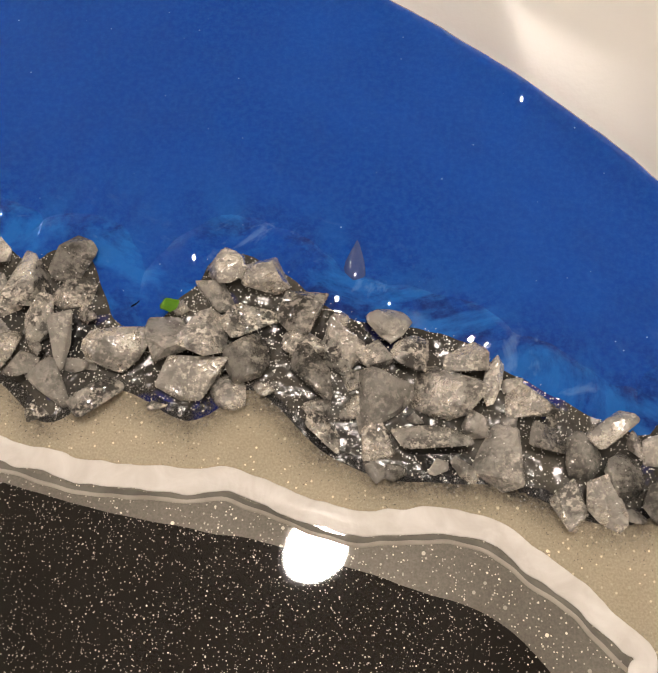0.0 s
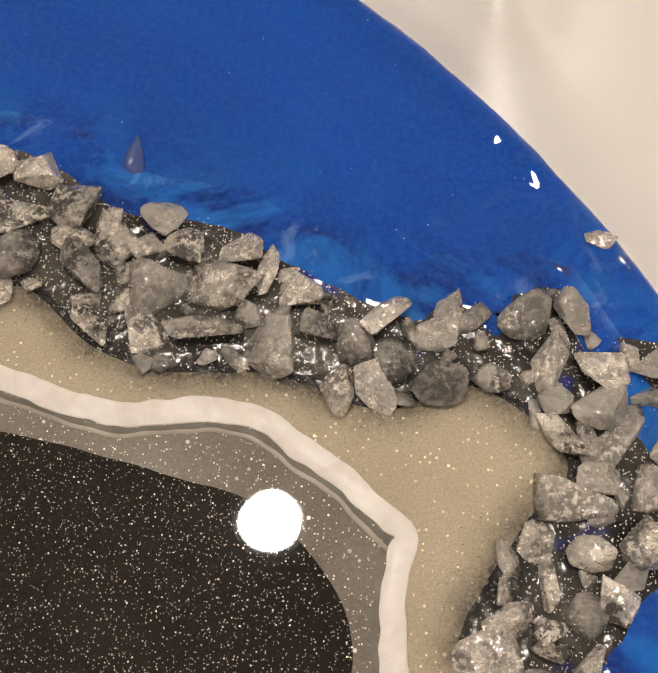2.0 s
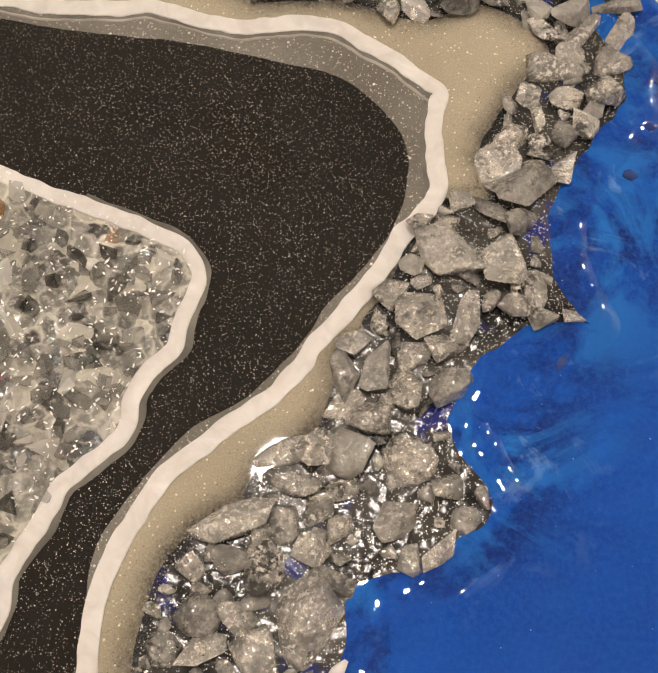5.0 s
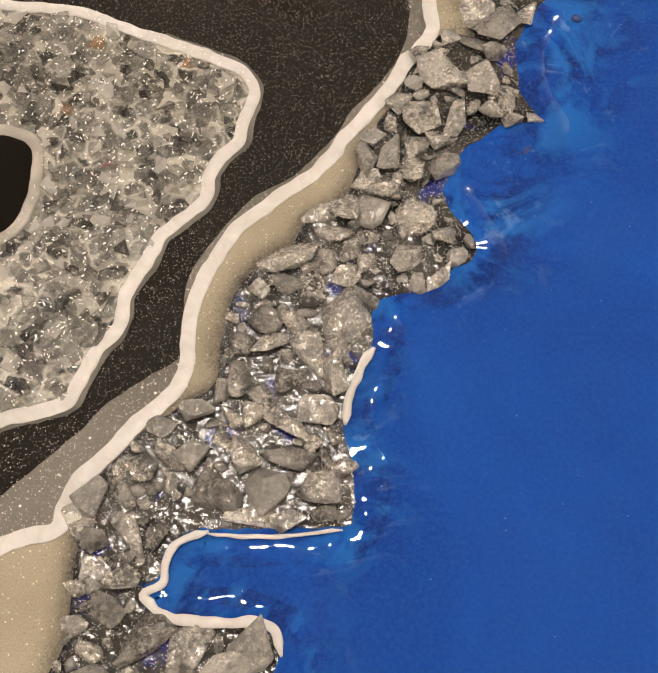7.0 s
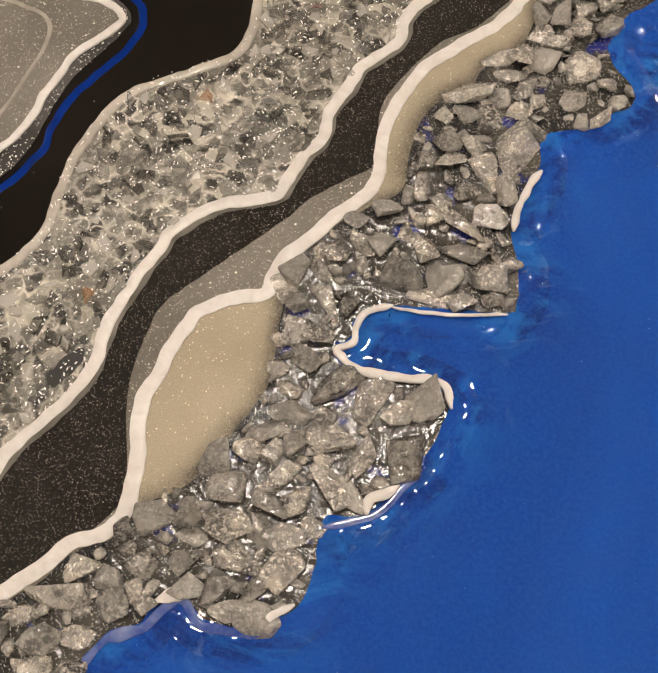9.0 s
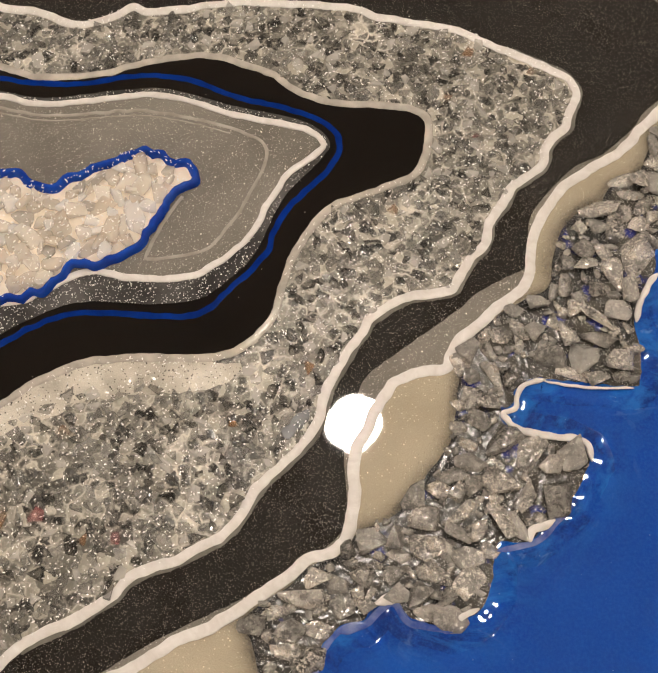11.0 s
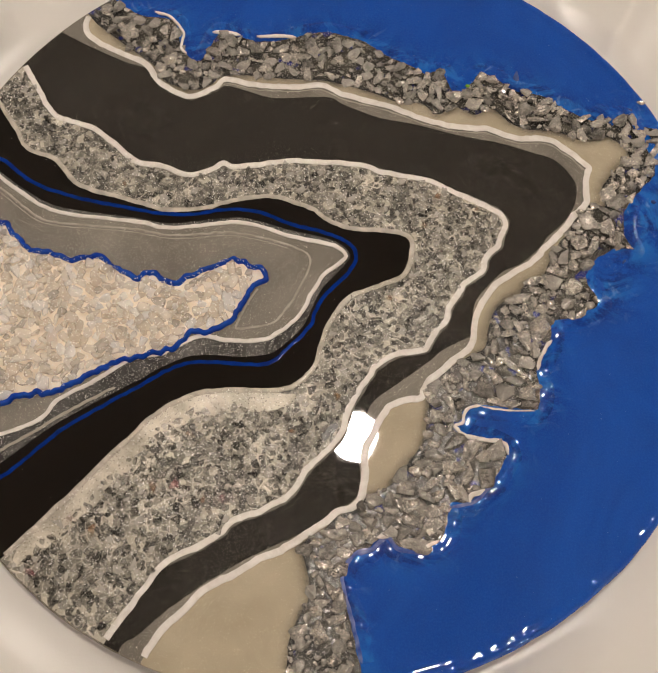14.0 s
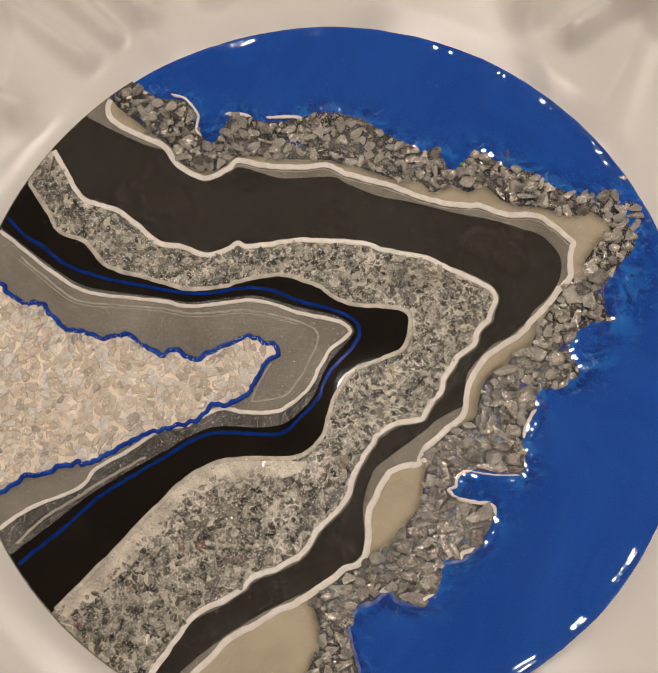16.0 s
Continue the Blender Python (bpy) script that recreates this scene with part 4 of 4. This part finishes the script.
def blue_disc():
    """The board under its coat of blue resin: a flat top, a domed uneven rim and a straight side."""
    bm, n, rows = bmesh.new(), 900, []
    profile = [(-34.0, 0.0), (-18.0, -0.05), (-10.0, -0.10), (-8.0, -0.02), (-6.6, 0.22), (-5.4, 0.52), (-4.2, 0.72), (-3.0, 0.66), (-1.8, 0.2), (-0.8, -0.8), (-0.2, -2.2), (0.0, -4.2), (-0.3, -9.0), (-1.5, -12.5), (-5.0, -14.5)]
    profile = [(-252.0 + 6.0 * i, 0.0) for i in range(1, 36)] + profile
    shore = np.array([tuple(q) for q in spline(GRAVEL_OUTER, 3.0)])
    near = []
    for i in range(n):
        a = math.tau * i / n
        cx, cy = math.cos(a), math.sin(a)
        k = 1.0 * noise.noise((cx * 3.0, cy * 3.0, 2.0)) + 0.45 * noise.noise((cx * 16, cy * 16, 5.0)) + 0.2 * noise.noise((cx * 50, cy * 50, 9.0))
        lip = 0.0 if cx < -0.45 or (cy < 0 and cx < -0.02) else max(0.0, min(1.3, 0.85 + 1.0 * noise.noise((cx * 9, cy * 9, 6.0)) + 0.5 * noise.noise((cx * 40, cy * 40, 1.0))))
        row = []
        for r, z in profile:
            e = max(0.0, 1 + r / 12.0)
            q = RADIUS + r + k * e
            x, y = CENTRE.x + q * cx, CENTRE.y + q * cy
            close = math.exp(-(np.hypot(shore[:, 0] - x, shore[:, 1] - y).min() / 13.0) ** 2) if r > -220 else 0.0
            near.append(min(1.25, 0.65 * close + 1.1 * math.exp(-((x - 207) ** 2 + 0.5 * (y - 66) ** 2) / 500.0) + 0.9 * math.exp(-((x - 186) ** 2 + (y - 14) ** 2) / 260.0)))
            if z > 0.1 or r in (-1.8,):
                z = z * lip - 0.5 * (1 - lip)
            if r > -7.0 and z > -5.0:
                z += 0.22 * noise.noise((cx * 44, cy * 44, 3.0)) + 0.10 * noise.noise((cx * 110, cy * 110, 8.0))
            ripple = 0.16 * close * (noise.noise((x * 0.07, y * 0.07, 4.0)) - 0.6) if z > -0.1 else 0.0
            row.append(bm.verts.new((x / 1000, y / 1000, (z + ripple) / 1000)))
        rows.append(row)
    for a, b in zip(rows, rows[1:] + rows[:1]):
        for k in range(len(profile) - 1):
            bm.faces.new((a[k], a[k + 1], b[k + 1], b[k]))
    bm.faces.new([r[0] for r in rows])
    bm.faces.new([r[-1] for r in rows][::-1])
    bmesh.ops.recalc_face_normals(bm, faces=bm.faces)
    ob = part("blue_resin_base", bm, BLUE, panel, "glossy deep blue resin with a rounded rim")
    ob.data.attributes.new("swirl", "FLOAT", "POINT").data.foreach_set("value", near)
    return ob


blue_disc()
STEP = 0.00018
SHEETS = {}
for level, (name, line, mat, label) in enumerate((
    ("gravel_bed", GRAVEL_OUTER, BED, "charcoal glitter resin between silver stones"),
    ("sand_band", GRAVEL_INNER, SAND, "sand-coloured glitter resin"),
    ("grey_band", OUTER_LINE, GREY, "translucent grey glitter resin"),
    ("black_band", BLACK_EDGE, BLACK, "black resin with fine silver glitter"),
    ("chip_bed", MIDDLE_LINE, CHIP_BED, "pale grey resin under crushed glass"),
    ("inner_black_band", GREY_LINE, DEEP_BLACK, "plain glossy black resin"),
    ("charcoal_band", CHARCOAL_EDGE, DARK_GLITTER, "charcoal resin with coarse silver glitter"),
    ("inner_grey_band", INNER_LINE, GREY, "grey glitter resin"),
    ("quartz_bed", QUARTZ_EDGE, QUARTZ_BED, "cream resin under clear quartz"),
), 1):
    ring = inside_line(line, RADIUS + 0.9 - 0.25 * level, 1.1 if level == 1 else 0.3, level * 3.7)
    SHEETS[name] = (part(name, plate(ring, -0.011 if level == 1 else -0.0012, level * STEP), mat, panel, label, smooth=False), Region(ring), level * STEP)

for name, line, width, mat, level, tall, label in (
    ("outer_white_line", OUTER_LINE, 4.1, WHITE, 3, 0.0004, "thick white painted line"),
    ("middle_white_line", MIDDLE_LINE, 3.6, WHITE, 5, 0.0005, "white painted line"),
    ("grey_underline", shifted(MIDDLE_LINE_B, -1.7), 2.4, SHADE_LINE, 5, 0.00016, "grey strip along the white line"),
    ("pale_strip", shifted(GREY_LINE[27:], -7.0), 15.0, PALE, 5, 0.00035, "pale speckled resin with no glass in it"),
    ("grey_white_line", GREY_LINE, 3.2, DULL_WHITE, 6, 0.0006, "greyish white line sunk in resin"),
    ("blue_line", BLUE_LINE, 2.8, DEEP_BLUE_PAINT, 6, 0.00018, "glossy dark blue line"),
    ("inner_white_line", INNER_LINE, 2.6, WHITE, 8, 0.0006, "white painted line"),
    ("blue_resin_lip", shifted(GRAVEL_OUTER, -3.0), 11.0, BLUE, 0, 0.0008, "raised blue resin edge against the stones"),
    # the white line's shadow in the clear resin, laid as a grey ribbon
    ("smoky_line", shifted(OUTER_LINE_A[6:], 2.9), 2.0, SHADE_LINE, 3, 0.00012, "grey ribbon drawn as the white line's shadow in the resin"),
    ("faint_line", shifted(OUTER_LINE_A[6:33], 3.5), 0.8, FAINT_WHITE, 3, 0.0003, ""),
    ("faint_line", FAINT_LINE, 1.5, FAINT_WHITE, 8, 0.0003, "thin faint white line"),
    ("faint_line", shifted(FAINT_LINE[:9], 2.2), 0.7, FAINT_WHITE, 8, 0.0003, ""),
    ("faint_line", LOWER_FAINT_LINE, 1.8, FAINT_WHITE, 8, 0.0003, "thin faint white line"),
    ("quartz_outline", QUARTZ_EDGE, 3.3, BLUE_PAINT, 9, 0.0034, "glossy blue bead round the quartz"),
    ("lavender_film", shifted(GRAVEL_OUTER_B[22:26], -1.2), 2.0, LAVENDER, 5, 0.0002, "thin lavender resin film along the stones"),
    ("lavender_film", shifted(GRAVEL_OUTER_B[27:32], -1.6), 2.2, LAVENDER, 5, 0.0002, ""),
    ("lavender_film", shifted(GRAVEL_OUTER_B[30:36], -1.0), 2.0, LAVENDER, 5, 0.0002, ""),
    ("white_drip", NOTCH_DRIP, 2.2, WHITE, 1, 0.0010, "white paint along the stone edge"),
    ("white_drip", THIN_DRIP, 1.0, WHITE, 1, 0.0006, ""),
    ("white_drip", TIP_DRIP, 3.0, WHITE, 1, 0.0010, ""),
    ("white_drip", BAY_DRIP, 3.0, WHITE, 1, 0.0010, ""),
    ("white_drip", LOW_DRIP, 2.2, WHITE, 1, 0.0010, ""),
    ("white_drip", SIDE_DRIP, 2.6, WHITE, 1, 0.0012, ""),
    ("white_drip", TOP_DRIP, 2.2, WHITE, 1, 0.0010, ""),
    ("white_drip", CORNER_DRIP, 1.8, WHITE, 1, 0.0010, ""),
    ("white_drip", TOP_EDGE_DRIP, 2.2, WHITE, 1, 0.0010, ""),
):
    drip = name == "white_drip"
    bead = part(name, ribbon(line, width, (0.0011 if drip else level * STEP - 0.0001), tall, len(name) + width, 0.35 if drip else 0.16, taper=4.0 if drip or name == "lavender_film" else 30.0 if name == "pale_strip" else 0.0, wobble=2.2 if name == "quartz_outline" else 0.5, uneven=0.95 if name == "blue_resin_lip" else 0.18, shape="lip" if name == "blue_resin_lip" else "paint" if mat is WHITE else "bead", reach=RADIUS - (16.0 if name == "blue_resin_lip" else 1.5)), mat, panel, label)
    if name == "blue_resin_lip":
        bead.data.attributes.new("swirl", "FLOAT", "POINT").data.foreach_set("value", [0.95] * len(bead.data.vertices))


def dark_gap():
    """A spot beside the white line where no glass lies and the black shows."""
    ring = []
    for i in range(40):
        a = math.tau * i / 40
        k = 1 + 0.35 * noise.noise((2 * math.cos(a), 2 * math.sin(a), 5.0))
        x, y = 7.0 * k * math.cos(a), 2.6 * k * math.sin(a)
        ring.append(Vector((24.5 + 0.62 * x - 0.78 * y, -101.0 + 0.78 * x + 0.62 * y)))
    part("dark_gap", plate(ring, 0.0, 5 * STEP + 0.0003), GAP, panel, "bare black spot in the glass band", smooth=False)
    return Region(ring)


gap_area = dark_gap()

# ---- stones, crushed glass and quartz ----
def scatter(area, hole, count, low, high, gap, seed, margin, bare=None, reach=245.0):
    """Places for pieces inside ring but outside hole, none too close to another."""
    rng, cells, out = random.Random(seed), {}, []
    rows, columns = np.where(area.mask.any(axis=1))[0] / 2 - 275, np.where(area.mask.any(axis=0))[0] / 2 - 275
    xs, ys = (columns[0], columns[-1]), (rows[0], rows[-1])
    for _ in range(count):
        x, y, size = rng.uniform(*xs), rng.uniform(*ys), rng.uniform(low, high)
        if math.hypot(x, y) > reach or (bare and bare(x, y)):
            continue
        key = (int(x // high), int(y // high))
        close = [p for i in (-1, 0, 1) for j in (-1, 0, 1) for p in cells.get((key[0] + i, key[1] + j), ())]
        if any((x - a) ** 2 + (y - b) ** 2 < (gap * (size + s) / 2) ** 2 for a, b, s in close):
            continue
        if not area.deep(x, y, margin) or (hole and not hole.clear(x, y, margin)):
            continue
        cells.setdefault(key, []).append((x, y, size))
        out.append((x, y, size))
    return out


def joined(name, places, meshes, base, parent, material, seed, flat, label):
    """The pieces past the counted ones, in one mesh."""
    rng, verts, faces = random.Random(seed), [], []
    for x, y, size in places:
        me = rng.choice(meshes)
        m = pose(x / 1000, y / 1000, base, rng.uniform(-28, 28), rng.uniform(-28, 28), rng.uniform(0, 360)) @ Matrix.Diagonal((size / 1000 * rng.uniform(0.9, 1.5), size / 1000 * rng.uniform(0.7, 1.0), size / 1000 * flat, 1))
        k = len(verts)
        verts += [m @ v.co for v in me.vertices]
        faces += [[k + i for i in p.vertices] for p in me.polygons]
    me = bpy.data.meshes.new(name)
    me.from_pydata(verts, [], faces)
    me.materials.append(material)
    for f in me.polygons:
        f.use_smooth = meshes[0].polygons[0].use_smooth
    ob = new(name, me)
    ob.parent = parent
    return tagged(ob, label, kind="stuff")


def pieces(name, parent, ring, hole, meshes, material, base, low, high, gap, flat, seed, near, label, count, margin, bare=None):
    spots = scatter(ring, hole, count, low, high, gap, seed, margin, bare)
    spots.sort(key=lambda p: (p[0] - near[0]) ** 2 + (p[1] - near[1]) ** 2)
    rng = random.Random(seed + 1)
    for x, y, size in spots[:290]:
        put_piece(name, rng.choice(meshes), parent, x, y, base * 1000, size * rng.uniform(0.9, 1.5), size * rng.uniform(0.7, 1.0), size * flat, rng.uniform(0, 360), (rng.uniform(-28, 28), rng.uniform(-28, 28)))
    joined(name + "_rest", spots[290:], meshes, base, parent, material, seed + 2, flat, label)


# ---- stones of the outer band ----
rng = random.Random(4)
ROCKS = [rock_mesh("stone", rng, STONE, rng.randint(9, 14), 0.85, *((0.0, 0.03) if k % 4 == 0 else (0.028, 0.0))) for k in range(26)]
DROWNED = [rock_mesh("stone", rng, DROWNED_STONE, rng.randint(9, 13), 0.85, 0.0, 0.04) for _ in range(4)]
bed, bed_area, _ = SHEETS["gravel_bed"]
sand_area = SHEETS["sand_band"][1]
placed = []
for x, y, long, wide, turn in STONES:
    placed.append((x, y, 0.5 * math.sqrt(long * wide)))
    deep = not bed_area.deep(x, y, 0.0)
    put_piece("stone", rng.choice(DROWNED if deep else ROCKS), bed, x, y, rng.uniform(0.6, 2.0) - (0.46 * min(long, wide) if deep else 0.0), long * 1.12, wide * 1.12, 0.95 * min(long, wide), turn, (rng.uniform(-14, 14), rng.uniform(-14, 14)))
fill = []
for turn_no in range(22000):
    x, y = rng.uniform(-200, 250), rng.uniform(-250, 235)
    if math.hypot(x, y) > 247 or not bed_area.deep(x, y, 1.8) or not sand_area.clear(x, y, 0.5):
        continue
    size = rng.uniform(6.0, 10.0) if turn_no < 9000 else rng.uniform(2.6, 5.0)
    if any((x - a) ** 2 + (y - b) ** 2 < (0.39 * size + 0.72 * r) ** 2 for a, b, r in placed):
        continue
    placed.append((x, y, size * 0.45))
    fill.append((x, y, size))
fill.sort(key=lambda q: -q[2])
for x, y, size in fill[:125]:
    put_piece("stone", rng.choice(ROCKS), bed, x, y, rng.uniform(0.0, 1.2), size * rng.uniform(1.0, 1.4), size * rng.uniform(0.75, 1.0), size * 0.75, rng.uniform(0, 360), (rng.uniform(-20, 20), rng.uniform(-20, 20)))
joined("stone_rest", fill[125:], ROCKS, 0.0006, bed, STONE, 7, 0.75, "smaller silver stones between the large ones")
put_piece("stone", ROCKS[1], bed, 203.5, 149.3, 0.6, 6.0, 4.0, 3.0, -8)["label"] = "pale stone at the rim"
green = rock_mesh("glass_pebble", rng, GREEN_GLASS, 12, 0.7, 0.05)
put_piece("glass_pebble", green, bed, GREEN_PLACE[0], GREEN_PLACE[1], 2.6, 3.6, 2.8, 2.6, 20)["label"] = "small green glass pebble"


CHIPS = [rock_mesh("glass_chip", rng, CHIP, rng.randint(7, 9), 0.6) for _ in range(12)]
CRYSTALS = [rock_mesh("quartz_chunk", rng, QUARTZ, rng.randint(10, 15), 0.95, 0.06, 0.035) for _ in range(12)]
inner_area = SHEETS["inner_black_band"][1]


def bare_resin(x, y):
    """The pale strip without glass along the lower black band, and thin spots elsewhere."""
    if not gap_area.clear(x, y, 1.6):
        return True
    if x < 45 and y < -55 and not inner_area.clear(x, y, 11 + 6 * noise.noise((x * 0.06, y * 0.06, 1.0))):
        return True
    return noise.noise((x * 0.05, y * 0.05, 8.0)) > 0.42


sheet, ring, top = SHEETS["chip_bed"]
pieces("glass_chip", sheet, ring, inner_area, CHIPS, CHIP, top + 0.0003, 3.3, 6.8, 0.84, 0.6, 21, (80, -20), "loose bed of crushed clear glass chips", 60000, 3.4, bare_resin)
sheet, ring, top = SHEETS["quartz_bed"]
pieces("quartz_chunk", sheet, ring, None, CRYSTALS, QUARTZ, top + 0.0008, 5.0, 9.5, 0.62, 0.8, 31, (-40, 0), "clear quartz chunks set close together", 20000, 4.4)


# ---- loose white flakes that stand in for glitter and lamp glints ----
def flakes(name, parent, area, hole, count, low, high, base, seed, lean, material, label, bare=None):
    rng, verts, faces = random.Random(seed), [], []
    for x, y, size in scatter(area, hole, count, low, high, 0.5, seed, 0.3, bare):
        m = pose(x / 1000, y / 1000, base + (rng.uniform(0.0, 0.0022) if lean > 5 else 0.0), rng.gauss(0, lean), rng.gauss(0, lean), rng.uniform(0, 360))
        k, n = len(verts), 5
        r = [size / 2000 * rng.uniform(0.5, 1.2) for _ in range(n)]
        verts += [m @ Vector((r[i] * math.cos(math.tau * i / n), 0.42 * r[i] * math.sin(math.tau * i / n), z)) for z in (0.0, 0.00008) for i in range(n)]
        faces += [[k + n + i for i in range(n)], [k + n - 1 - i for i in range(n)]] + [[k + i, k + (i + 1) % n, k + n + (i + 1) % n, k + n + i] for i in range(n)]
    me = bpy.data.meshes.new(name)
    me.from_pydata(verts, [], faces)
    me.materials.append(material)
    ob = new(name, me)
    ob.parent = parent
    tagged(ob, label, kind="stuff")


flakes("glint_flake_dust", bed, bed_area, sand_area, 60000, 0.10, 0.32, 0.0008, 51, 22, GLINT_WHITE, "tiny white flakes standing in for glitter and lamp glints")
flakes("glint_flake_dust", bed, bed_area, sand_area, 16000, 0.12, 0.36, 0.0026, 55, 26, GLINT_WHITE, "tiny white flakes standing in for glitter and lamp glints")
flakes("glint_flake_dust", SHEETS["chip_bed"][0], SHEETS["chip_bed"][1], inner_area, 28000, 0.45, 1.5, 0.0032, 52, 26, GLINT_WHITE, "tiny white flakes standing in for glitter and lamp glints")
flakes("glint_flake_dust", SHEETS["quartz_bed"][0], SHEETS["quartz_bed"][1], None, 9000, 0.5, 1.6, 0.0052, 54, 26, GLINT_WHITE, "small white flakes standing in for lamp glints among the quartz")


haze = part("charcoal_haze", ribbon(shifted(GRAVEL_INNER, 2.6), 8.5, 2 * STEP + 0.00005, 0.0002, 3.0, 0.25, shape="film"), HAZE, panel, "charcoal glitter fading into the sand resin")
haze.data.attributes.new("haze_amount", "FLOAT", "POINT").data.foreach_set("value", [(0.0, 0.04, 0.12, 0.26, 0.46, 0.70, 0.92)[i % 7] for i in range(len(haze.data.vertices))])


def away_from_edge(x, y):
    """Dust thins out from the stones towards the open sand."""
    reach = 0.6 + 9.0 * random.random() ** 2
    return sand_area.deep(x, y, reach)


flakes("charcoal_dust", SHEETS["sand_band"][0], sand_area, SHEETS["grey_band"][1], 420000, 0.14, 0.40, 0.00043, 53, 3, DUST, "charcoal glitter dust drifting into the sand resin", away_from_edge)
